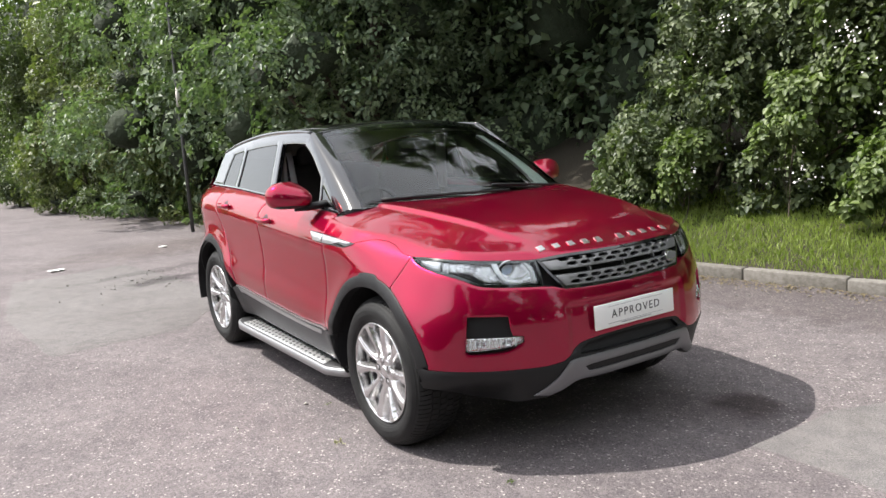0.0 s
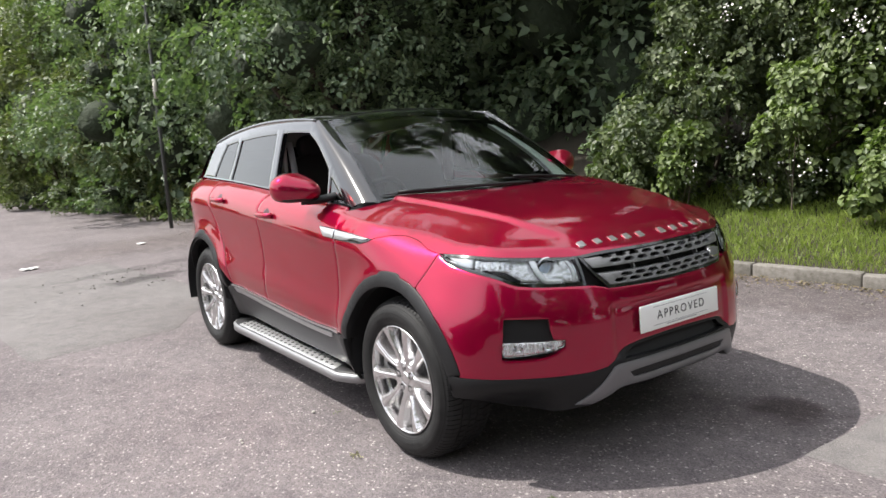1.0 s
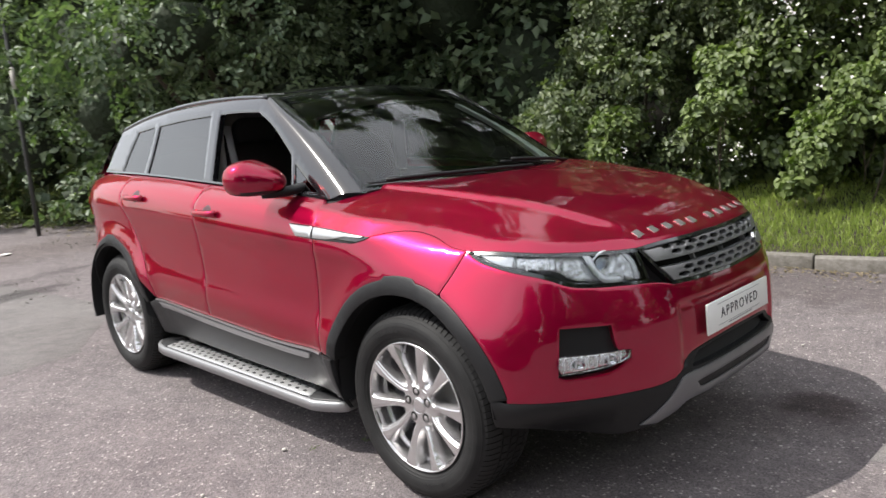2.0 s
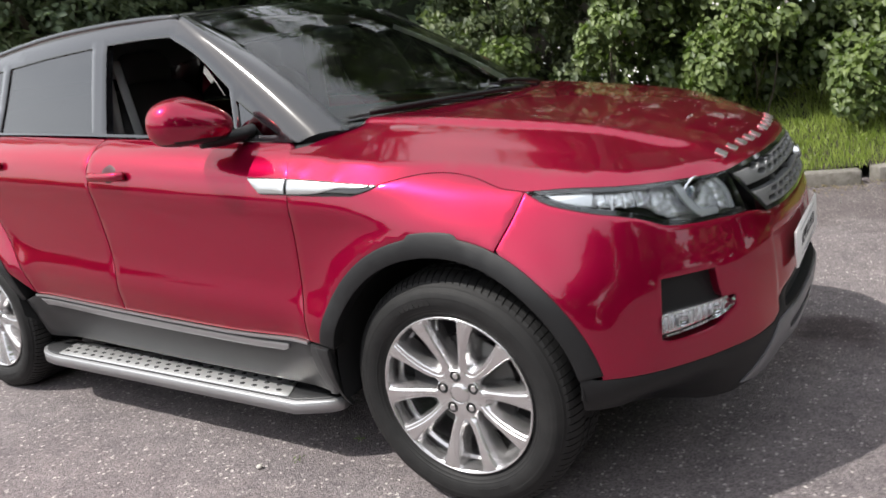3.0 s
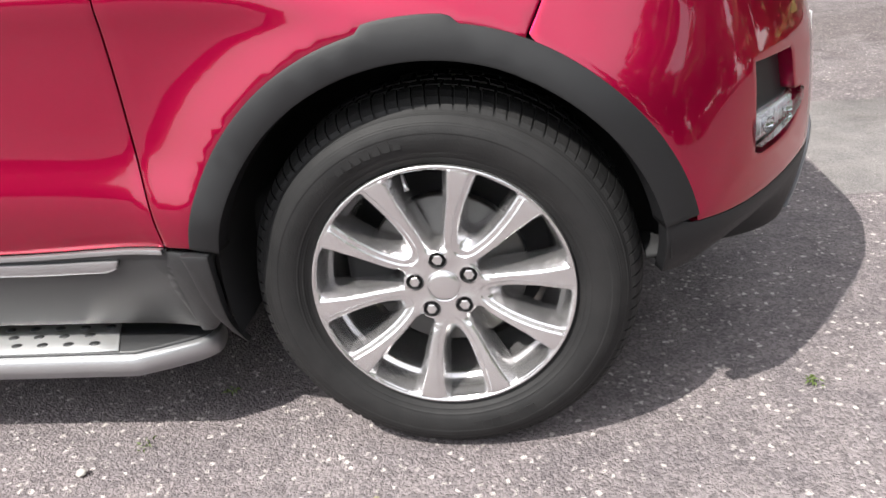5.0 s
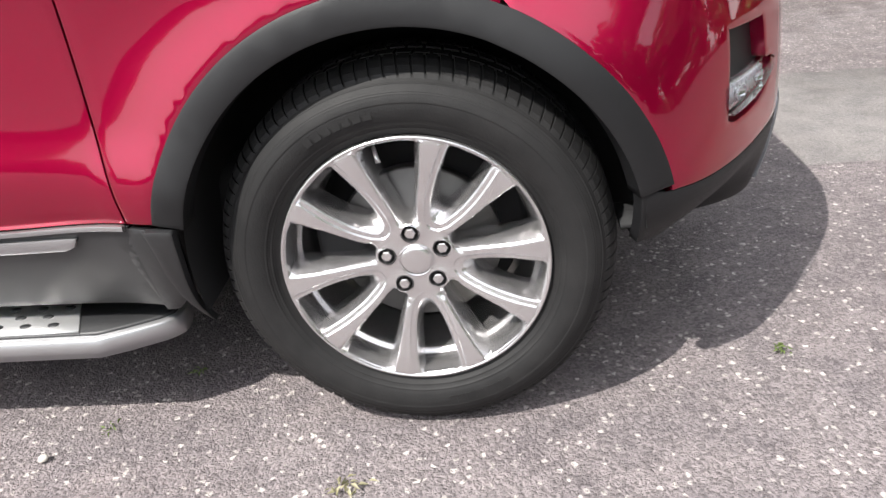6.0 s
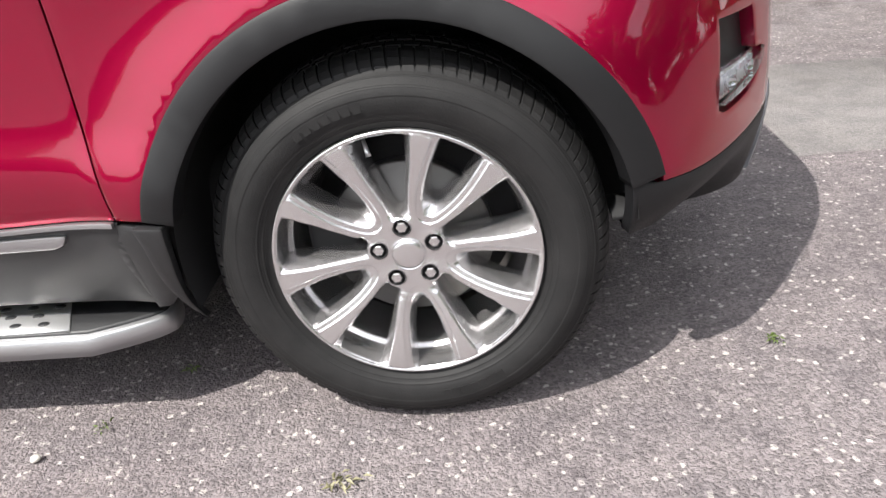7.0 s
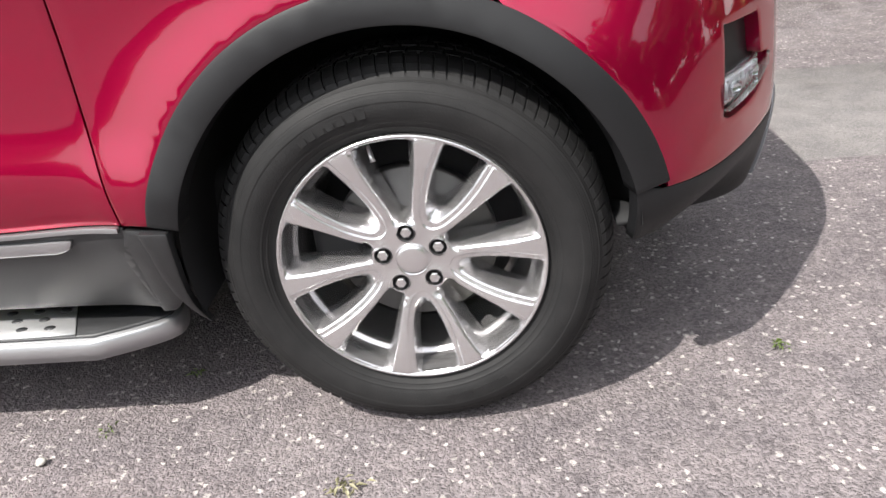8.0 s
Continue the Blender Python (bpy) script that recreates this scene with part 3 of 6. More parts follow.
quarter = np.vstack([curve(DOOR_REAR), np.stack([sx(np.linspace(-2.56, -3.38, 30)), belt(np.linspace(-2.56, -3.38, 30)) - 0.002], 1), curve([(sx(-3.40), 1.22), (sx(-3.40), 0.9), (sx(-3.38), 0.52)]), curve([(sx(-3.38), 0.52), (sx(-3.12), 0.50)])[1:], arch_q[::-1]])
pair("rear_quarter", sheet(quarter, shell, step=0.035, gap=0.0022, lip=0.004), PAINT, car)
end = PLAN_S[-1]
z_ = np.linspace(0.52, 1.21, 16)
s_ = np.linspace(float(sx(-3.395)), end, 24)
S_, Z_ = np.meshgrid(s_, z_, indexing="ij")
pc = (shell(S_.ravel(), Z_.ravel()).tolist(), grid_faces(24, 16))
obj("tailgate", *joined(pc, flip(*pc)), PAINT, car)
Z2 = np.linspace(0.43, 0.515, 10)
s2 = np.linspace(float(sx(-3.08)), end, 40)
S_, Z_ = np.meshgrid(s2, Z2, indexing="ij")
pc = (shell(S_.ravel(), Z_.ravel(), 0.004).tolist(), grid_faces(40, 10))
obj("rear_bumper", *joined(pc, flip(*pc)), CLADDING, car)
tl = outline([(sx(-3.22), 1.08), (sx(-3.41), 1.10)], [(sx(-3.41), 1.10), (sx(-3.41), 0.93)], [(sx(-3.41), 0.93), (sx(-3.20), 0.97)], [(sx(-3.20), 0.97), (sx(-3.22), 1.08)])
pair("tail_lamp", sheet(tl, shell, step=0.04, depth=0.02, lift=0.006), TAIL_RED, car)

# cladding round the arches, with a small raised tab at the crown
for hub, a0, a1 in ((0.0, 12, 167), (REAR_X, 13, 167)):
    a = np.radians(np.linspace(a0, a1, 90))
    tab = smooth(0.085, 0.066, np.abs(np.cos(a) * R_OUT + 0.005)) * 0.013
    out = np.stack([sx(hub + (R_OUT + tab) * np.cos(a)), ARCH_Z + (R_OUT + tab) * np.sin(a)], 1)
    inn = np.stack([sx(hub + R_IN * np.cos(a)), ARCH_Z + R_IN * np.sin(a)], 1)
    pair("arch_cladding", sheet(np.vstack([out, inn[::-1]]), shell, step=0.03, gap=0.0, lip=0.006, depth=0.05, lift=0.005), CLADDING, car, "matt black plastic wheel arch trim")
    lin = []
    for r, y, w0 in ((R_IN + 0.015, -0.93, 3), (R_IN + 0.02, -0.80, -9), (R_IN + 0.01, -0.55, -12)):
        lin += [(hub + r * math.cos(w), y, ARCH_Z + r * math.sin(w)) for w in np.radians(np.linspace(w0, 194, 60))]
    lf = grid_faces(3, 60)
    k = len(lin)
    lin.append((hub, -0.55, ARCH_Z))
    lf += [(120 + j, 120 + j + 1, k) for j in range(59)]
    pair("arch_liner", (lin, lf), DARK, car)

pair("well_wall", ([(0.475, -0.84, 0.39), (0.475, -0.35, 0.33), (0.475, -0.35, 0.60), (0.475, -0.84, 0.60), (0.46, -0.84, 0.39), (0.46, -0.35, 0.33), (0.46, -0.35, 0.60), (0.46, -0.84, 0.60)],
                   [(0, 1, 2, 3), (7, 6, 5, 4), (0, 4, 5, 1), (1, 5, 6, 2), (2, 6, 7, 3), (3, 7, 4, 0)]), DARK, car)

# added sliver that stops sunlight passing between tyre and cladding
pair("liner_edge", ([(0.383, -0.870, 0.392), (0.383, -0.77, 0.392), (0.47, -0.77, 0.392), (0.44, -0.86, 0.392), (0.383, -0.870, 0.402), (0.383, -0.77, 0.402), (0.47, -0.77, 0.402), (0.44, -0.86, 0.402)],
                    [(0, 1, 2, 3), (7, 6, 5, 4), (0, 4, 5, 1), (1, 5, 6, 2), (2, 6, 7, 3), (3, 7, 4, 0)]), DARK, car)

# lower front cladding, intake, skid plate
low_front = np.vstack([curve(INTAKE_TOP[::-1])[:-1], curve(BUMPER_LOW[::-1])[:-1], curve([(1.036, 0.484), (1.080, 0.494)])[:-1], curve([(1.080, 0.494), (1.075, 0.386)])[:-1], curve([(1.075, 0.386), (0.99, 0.373), (0.945, 0.345), (0.909, 0.315), (0.85, 0.290), (0.77, 0.280), (0.66, 0.290), (0.572, 0.318), (0.50, 0.326), (0.418, 0.356), (0.352, 0.387), (0.20, 0.391), (0.0, 0.396)])])
INTAKE = full(np.vstack([curve([(0.0, 0.578), (0.18, 0.570), (0.29, 0.560)])[:-1], curve([(0.29, 0.560), (0.345, 0.512)])[:-1], curve([(0.345, 0.512), (0.2, 0.512), (0.0, 0.516)])]))
obj("lower_cladding", *sheet(full(low_front), shell, holes=(INTAKE,), step=0.028, lip=0.004, depth=0.03, lift=0.0), CLADDING, car, "matt black plastic lower bumper")
obj("intake_mesh", *sheet(inset(INTAKE, -0.01), shell, step=0.04, depth=0, lift=-0.028), DARK, car)
skid = np.vstack([curve([(0.0, 0.509), (0.254, 0.503), (0.36, 0.497), (0.40, 0.488)])[:-1], curve([(0.40, 0.488), (0.47, 0.41), (0.572, 0.338)])[:-1], curve([(0.572, 0.338), (0.50, 0.332)])[:-1], curve([(0.50, 0.332), (0.418, 0.362), (0.352, 0.393), (0.20, 0.397), (0.0, 0.402)])])
SKID_HOLE = full(np.vstack([curve([(0.0, 0.470), (0.24, 0.464), (0.325, 0.455)])[:-1], curve([(0.325, 0.455), (0.30, 0.428)])[:-1], curve([(0.30, 0.428), (0.15, 0.432), (0.0, 0.436)])]))
obj("skid_plate", *sheet(full(skid), shell, holes=(SKID_HOLE,), step=0.02, lip=0.007, depth=0.03, lift=0.008), SKID, car, "dull silver skid plate")

# sills with bright strips
sill = np.vstack([curve([(1.999, 0.500), (2.4, 0.489), (sx(-1.515), 0.507), (sx(-2.135), 0.532)])[:-1], curve([(sx(-2.135), 0.532), (sx(-2.23), 0.50)])[:-1], curve([(sx(-2.23), 0.50), (sx(-2.25), 0.30)])[:-1], curve([(sx(-2.25), 0.30), (sx(-1.4), 0.292), (2.0, 0.292)])[:-1], curve([(2.0, 0.292), (1.995, 0.40), (1.999, 0.500)])[:-1]])
pair("sill", sheet(sill, shell, step=0.03, gap=0.002, lip=0.004), SILL_GREY, car, "dark grey plastic sill")
strip = outline([(sx(-0.622), 0.472), (2.4, 0.470), (sx(-1.515), 0.488), (sx(-2.12), 0.514)], [(sx(-2.12), 0.514), (sx(-2.10), 0.480)], [(sx(-2.10), 0.480), (sx(-1.515), 0.455), (2.4, 0.441), (sx(-0.66), 0.443)], [(sx(-0.66), 0.443), (sx(-0.635), 0.452), (sx(-0.622), 0.472)])
pair("sill_strip", sheet(strip, shell, step=0.02, lip=0.004, depth=0.01, lift=0.007), STRIP, car, "satin silver sill strip")
edge_strip = outline([(2.004, 0.502), (2.4, 0.491), (sx(-1.515), 0.509), (sx(-2.135), 0.534)], [(sx(-2.135), 0.534), (sx(-2.135), 0.524)], [(sx(-2.135), 0.524), (sx(-1.515), 0.499), (2.4, 0.481), (2.004, 0.492)], [(2.004, 0.492), (2.004, 0.502)])
pair("sill_edge", sheet(edge_strip, shell, step=0.02, lip=0.002, depth=0.01, lift=0.010), STRIP, car)


def at(x, z):
    """A place on the flank of the finished body, in the outlines' own measure."""
    return float(sx(x / 0.975)), (z - 0.01) / 0.975


sill_end = outline([(1.999, 0.500), at(-0.49, 0.4935), at(-0.405, 0.4885)], [at(-0.405, 0.4885), at(-0.420, 0.43), at(-0.436, 0.33)], [at(-0.436, 0.33), at(-0.47, 0.29), at(-0.507, 0.28)], [at(-0.507, 0.28), at(-0.514, 0.36), at(-0.52, 0.43), (1.999, 0.500)])
pair("sill_end", sheet(sill_end, shell, step=0.02, gap=0.002, lip=0.005, depth=0.03), SILL_GREY, car)
flap = outline([at(-0.458, 0.4905), at(-0.430, 0.4905), at(-0.404, 0.4885)], [at(-0.404, 0.4885), at(-0.409, 0.43), at(-0.417, 0.37), at(-0.418, 0.31), at(-0.407, 0.262)], [at(-0.407, 0.262), at(-0.424, 0.290), at(-0.439, 0.335), at(-0.447, 0.39), at(-0.449, 0.45), at(-0.458, 0.4905)], step=0.008)
pair("mud_flap", sheet(flap, shell, step=0.012, lip=0.003, depth=0.018, lift=0.014), SILL_GREY, car, "curved dark grey mud flap")

# side vents
vent = outline([(2.195, 1.036), (2.02, 1.030), (1.85, 1.020), (1.668, 1.004)], [(1.668, 1.004), (1.70, 0.990), (1.757, 0.976)], [(1.757, 0.976), (1.9, 0.976), (2.02, 0.979), (2.135, 0.983)], [(2.135, 0.983), (2.165, 1.005), (2.195, 1.036)])
pair("vent_surround", sheet(vent, shell, step=0.02, lip=0.003, depth=0.012, lift=0.004), BLACK_GLOSS, car)
for a, b in (((2.188, 1.0335), (2.024, 1.028)), ((2.012, 1.0275), (1.695, 1.006))):
    if a[0] > 2.1:
        o = outline([a, b], [b, (2.024, 0.985)], [(2.024, 0.985), (2.135, 0.988)], [(2.135, 0.988), (2.16, 1.008), a])
    else:
        o = outline([a, (1.85, 1.017), b], [b, (1.72, 1.000), (1.80, 1.001)], [(1.80, 1.001), (1.90, 0.986), (2.012, 0.984)], [(2.012, 0.984), a])
    pair("vent_blade", sheet(o, shell, step=0.02, lip=0.003, depth=0.008, lift=0.010), SILVER, car, "satin silver vent blade")

# headlamps: a dark tub, reflectors and projectors behind a clear lens
lamp = np.vstack([curve(LAMP_TOP[::-1])[:-1], curve(LAMP_LOW[::-1])[:-1], curve([(0.497, 0.830), (0.505, 0.89), (0.52, 0.947)])[:-1]])
for mirrored in (False, True):
    def put(name, piece, mat, parent, label=""):
        return obj(name, *(flip(*piece) if mirrored else piece), mat, parent, label)
    tub = put("headlamp", joined(sheet(lamp, shell, step=0.025, depth=0, lift=-0.055), sheet(inset(lamp, 0.0), shell, holes=(inset(lamp, 0.012),), step=0.02, depth=0.055, lift=-0.002)), BLACK_GLOSS, car, "clear headlamp with a projector lens")
    bowl = outline([(1.19, 0.960), (1.06, 0.962), (0.85, 0.952), (0.70, 0.944), (0.545, 0.939)], [(0.545, 0.939), (0.528, 0.89), (0.520, 0.842)], [(0.520, 0.842), (0.65, 0.845), (0.757, 0.858)], [(0.757, 0.858), (0.82, 0.892), (0.90, 0.908), (1.024, 0.918), (1.148, 0.940), (1.19, 0.960)])
    put("reflector", sheet(bowl, shell, step=0.012, lip=0.006, depth=0.02, lift=-0.030), REFLECTOR, tub, "bright silver reflector")
    box_ = outline([(1.185, 0.962), (1.08, 0.957), (1.010, 0.952)], [(1.010, 0.952), (1.000, 0.916)], [(1.000, 0.916), (1.08, 0.928), (1.14, 0.944)], [(1.14, 0.944), (1.185, 0.962)], step=0.02)
    put("side_light", sheet(box_, shell, step=0.02, lip=0.005, depth=0.02, lift=-0.010), LAMP_WHITE, tub, "milky white side light")
    box_ = outline([(1.000, 0.948), (0.90, 0.946), (0.822, 0.943)], [(0.822, 0.943), (0.826, 0.900)], [(0.826, 0.900), (0.90, 0.906), (0.992, 0.914)], [(0.992, 0.914), (1.000, 0.948)], step=0.02)
    put("indicator", sheet(box_, shell, step=0.02, lip=0.008, depth=0.02, lift=-0.014), REFLECTOR, tub, "clear indicator")
    for k in range(3):
        q = 0.86 + 0.045 * k
        o = outline([(q, 0.943), (q + 0.006, 0.943)], [(q + 0.006, 0.943), (q + 0.004, 0.906)], [(q + 0.004, 0.906), (q - 0.002, 0.906)], [(q - 0.002, 0.906), (q, 0.943)], step=0.02)
        put("reflector_rib", sheet(o, shell, step=0.02, depth=0.01, lift=-0.007), LAMP_WHITE, tub)
    c = shell(0.757, 0.908, -0.036)
    mt = Matrix.Translation(Vector(c)) @ Vector((0.80, -0.58, 0.05)).to_track_quat("Y", "Z").to_matrix().to_4x4()
    v, f = lathe([(0.048, 0.004), (0.047, 0.010), (0.044, 0.010), (0.038, 0.004), (0.030, -0.002), (0.018, -0.006), (0.001, -0.007)], 14)
    put("main_beam_bowl", ([mt @ Vector(q) for q in v], f), REFLECTOR, tub, "faceted silver bowl")
    rim_ = np.vstack([curve([(0.575, 0.944), (0.540, 0.90), (0.536, 0.848)])[:-1], curve([(0.536, 0.848), (0.552, 0.848)])[:-1], curve([(0.552, 0.848), (0.556, 0.898), (0.590, 0.943)])[:-1], curve([(0.590, 0.943), (0.575, 0.944)])[:-1]])
    put("light_guide", sheet(rim_, shell, step=0.012, lip=0.003, depth=0.012, lift=-0.006), LAMP_WHITE, tub, "white curved light guide")
    innr = outline([(0.56, 0.940), (0.532, 0.90), (0.522, 0.845)], [(0.522, 0.845), (0.58, 0.848)], [(0.58, 0.848), (0.590, 0.90), (0.60, 0.938)], [(0.60, 0.938), (0.56, 0.940)])
    put("inner_reflector", sheet(innr, shell, step=0.012, lip=0.004, depth=0.02, lift=-0.014), REFLECTOR, tub)
    bow = np.vstack([curve([(0.725, 0.944), (0.70, 0.885), (0.66, 0.846), (0.60, 0.845)])[:-1], curve([(0.60, 0.845), (0.60, 0.861), (0.650, 0.864), (0.678, 0.894), (0.700, 0.943), (0.725, 0.944)])[:-1]])
    put("light_guide", sheet(bow, shell, step=0.012, lip=0.003, depth=0.012, lift=-0.006), LAMP_WHITE, tub, "white curved light guide")
    c = shell(0.645, 0.898, -0.044)
    ax = Vector((0.93, -0.30, -0.12)).normalized()
    rot = ax.to_track_quat("Y", "Z").to_matrix().to_4x4()
    mt = Matrix.Translation(Vector(c)) @ rot

    def turned(profile, n=40):
        v, f = lathe(profile, n)
        return [mt @ Vector(p) for p in v], f
    put("projector_ring", turned([(0.054, 0.004), (0.053, 0.014), (0.048, 0.015), (0.045, 0.008), (0.042, -0.004)]), CHROME, tub, "chrome ring")
    put("projector_bowl", turned([(0.042, -0.004), (0.041, 0.004), (0.036, 0.006), (0.035, -0.01)]), DARK, tub)
    put("projector_lens", turned([(0.0355, 0.0), (0.032, 0.010), (0.024, 0.017), (0.013, 0.0215), (0.001, 0.023)]), glass_material("projector_glass", (0.55, 0.60, 0.66), ior=1.7), tub, "round glass projector lens")
    put("lens", sheet(lamp, shell, step=0.022, gap=0.003, lip=0.003, depth=0.0, lift=0.0), LENS, tub, "clear plastic lens")
    # fog lamp
    fog = outline([(0.606, 0.622), (0.66, 0.616), (0.75, 0.617), (0.858, 0.620)], [(0.858, 0.620), (0.862, 0.600), (0.846, 0.566)], [(0.846, 0.566), (0.75, 0.570), (0.66, 0.580), (0.612, 0.596)], [(0.612, 0.596), (0.606, 0.622)])
    fg = put("fog_lamp", sheet(fog, shell, step=0.010, lip=0.003, depth=0.03, lift=-0.016), DRL, car, "clear daytime running lamp")
    for k, q in enumerate((0.675, 0.79)):
        c = shell(q, 0.594, -0.008)
        n_ = shell(q, 0.594, 0.0) - c
        m2 = Matrix.Translation(Vector(c)) @ Vector(n_).to_track_quat("Y", "Z").to_matrix().to_4x4()
        v, f = lathe([(0.016, 0.004), (0.013, -0.002), (0.007, -0.006), (0.001, -0.007)], 8)
        put("fog_bowl", ([m2 @ Vector((p[0] * 1.5, p[1], p[2])) for p in v], f), CHROME, fg)
        for j in range(5):
            q2 = q - 0.042 + 0.021 * j
            o = outline([(q2, 0.611), (q2 + 0.004, 0.611)], [(q2 + 0.004, 0.611), (q2 + 0.007, 0.578)], [(q2 + 0.007, 0.578), (q2 + 0.003, 0.578)], [(q2 + 0.003, 0.578), (q2, 0.611)], step=0.02)
            put("reflector_rib", sheet(o, shell, step=0.02, depth=0.008, lift=-0.011), LAMP_WHITE, fg)
    put("fog_lens", sheet(fog, shell, step=0.018, gap=0.001, lip=0.004, depth=0.012, lift=0.006), LENS, fg)

# grille
grille_out = full(np.vstack([curve(GRILLE_LOW)[:-1], curve([(0.392, 0.813), (0.452, 0.87), (0.52, 0.947)])[:-1], curve(GRILLE_TOP)]))
grille = obj("grille", *joined(sheet(grille_out, shell, step=0.04, depth=0, lift=-0.045), sheet(grille_out, shell, holes=(inset(grille_out, 0.011),), step=0.02, depth=0.045, lift=0.002)), BLACK_GLOSS, car, "black grille with grey honeycomb bars")


def bar(z0, z1, z2, z3, s_in, s_out):
    """One of the two honeycomb bands: a frame with rows of lozenge openings."""
    o = full(np.vstack([curve([(0.0, z0), (s_in, z1)], 0.02)[:-1], curve([(s_in, z1), (s_out, z2)], 0.02)[:-1], curve([(s_out, z2), (0.0, z3)], 0.02)]))
    holes = []
    h = (z3 - z0)
    for row, n in ((0, 11), (1, 10)):
        zc = z0 + h * (0.30 if row == 0 else 0.70)
        for k in range(n):
            q = (k - (n - 1) / 2) * 0.081
            if abs(q) + 0.044 > s_in - 0.01 + row * (s_out - s_in) * 0.5:
                continue
            w_, t_ = 0.034, h * 0.165
            holes.append(np.array([(q - w_, zc), (q - w_ * 0.6, zc - t_), (q + w_ * 0.6, zc - t_), (q + w_, zc), (q + w_ * 0.6, zc + t_), (q - w_ * 0.6, zc + t_)]))
    return o, holes


GRILLE_GREY = material("grille_grey", (0.24, 0.24, 0.245), rough=0.36, metal=0.5, vary=0.15, scale=20)
for z0, z1, z2, z3, a, b in ((0.824, 0.826, 0.872, 0.874, 0.385, 0.432), (0.902, 0.896, 0.934, 0.952, 0.452, 0.495)):
    o, h = bar(z0, z1, z2, z3, a, b)
    obj("grille_bar", *sheet(o, shell, holes=h, step=0.03, lip=0.002, depth=0.022, lift=0.004), GRILLE_GREY, grille, "grey honeycomb grille bar")
for q in (-0.22, 0.0, 0.22):
    o = outline([(q - 0.004, 0.875), (q + 0.004, 0.875)], [(q + 0.004, 0.875), (q + 0.004, 0.903)], [(q + 0.004, 0.903), (q - 0.004, 0.903)], [(q - 0.004, 0.903), (q - 0.004, 0.875)], step=0.02)
    obj("grille_post", *sheet(o, shell, step=0.02, depth=0.02, lift=-0.004), GRILLE_GREY, grille)
a = np.linspace(0, 2 * math.pi, 28, endpoint=False)
badge = np.stack([-0.345 + 0.052 * np.cos(a), 0.868 + 0.026 * np.sin(a)], 1)
bd = obj("badge", *sheet(badge, shell, step=0.02, lip=0.004, depth=0.02, lift=0.012), CHROME, grille, "small oval silver badge")
obj("badge_face", *sheet(inset(badge, 0.006), shell, step=0.02, depth=0.002, lift=0.0145), GRILLE_GREY, bd)

# plain upright marks along the bonnet's lip, in place of lettering
for q in (-0.405, -0.325, -0.245, -0.165, -0.085, 0.055, 0.14, 0.225, 0.31, 0.395):
    xx = 0.716 - 0.040 * (q / 0.42) ** 2
    o = outline([(xx, q - 0.017), (xx, q + 0.017)], [(xx, q + 0.017), (xx - 0.030, q + 0.017)], [(xx - 0.030, q + 0.017), (xx - 0.030, q - 0.017)], [(xx - 0.030, q - 0.017), (xx, q - 0.017)], step=0.01)
    obj("bonnet_mark", *sheet(o, hood, step=0.02, depth=0.005, lift=0.003), SILVER, car, "raised silver mark")

# plate
bm = box_bm(0.008, 0.52, 0.111, (0, 0, 0), 0.003)
plate = part("number_plate", bm, PLATE, car, "white dealer plate with dark capital letters")
plate.matrix_local = pose(0.842, 0, 0.655, 0, -3, 0)
txt = bpy.data.curves.new("plate_text", "FONT")
txt.body, txt.size, txt.extrude, txt.align_x, txt.align_y, txt.space_character = "APPROVED", 0.052, 0.0008, "CENTER", "CENTER", 1.32
tmp = bpy.data.objects.new("plate_text", txt)
scene.collection.objects.link(tmp)
bpy.context.view_layer.update()
me = bpy.data.meshes.new_from_object(tmp.evaluated_get(bpy.context.evaluated_depsgraph_get()))
bpy.data.objects.remove(tmp)
me.materials.clear()
me.materials.append(INK)
words = new("plate_lettering", me)
words.parent = plate
words.matrix_local = pose(0.0046, 0, 0.002, 90, 0, 90)
for dz, wd, hh in ((0.040, 0.36, 0.002), (-0.036, 0.36, 0.002), (-0.043, 0.20, 0.004)):
    part("plate_line", box_bm(0.001, wd, hh, (0.0044, 0, dz)), INK_GREY, plate)

# door handles
for x0, z0 in ((-1.432, 1.056), (-2.285, 1.113)):
    for sgn in (1, -1):
        s0 = float(sx(x0))
        # the cup is a shallow disc on the skin, its shade put into a darker red
        a = np.linspace(0, 2 * math.pi, 26, endpoint=False)
        o = np.stack([s0 + 0.046 * np.cos(a), z0 + 0.037 * np.sin(a)], 1)
        pc = sheet(o, shell, step=0.02, lip=0.008, depth=0.002, lift=0.0015)
        hd = obj("door_handle", *(pc if sgn > 0 else flip(*pc)), material("handle_cup_shade", (0.05, 0.002, 0.006), rough=0.4) if x0 > -2 and sgn > 0 else bpy.data.materials["handle_cup_shade"], car)
        pts = [shell(s0 + q, z0 - 0.004, l) for q, l in ((-0.100, 0.004), (-0.088, 0.022), (-0.05, 0.034), (0.05, 0.034), (0.088, 0.022), (0.100, 0.004))]
        pts = curve([tuple(p) for p in pts], 0.015)
        pc = tube([tuple(p) for p in pts], 0.0120, 12, squash=1.35)
        obj("grip", *(pc if sgn > 0 else flip(*pc)), PAINT, hd)

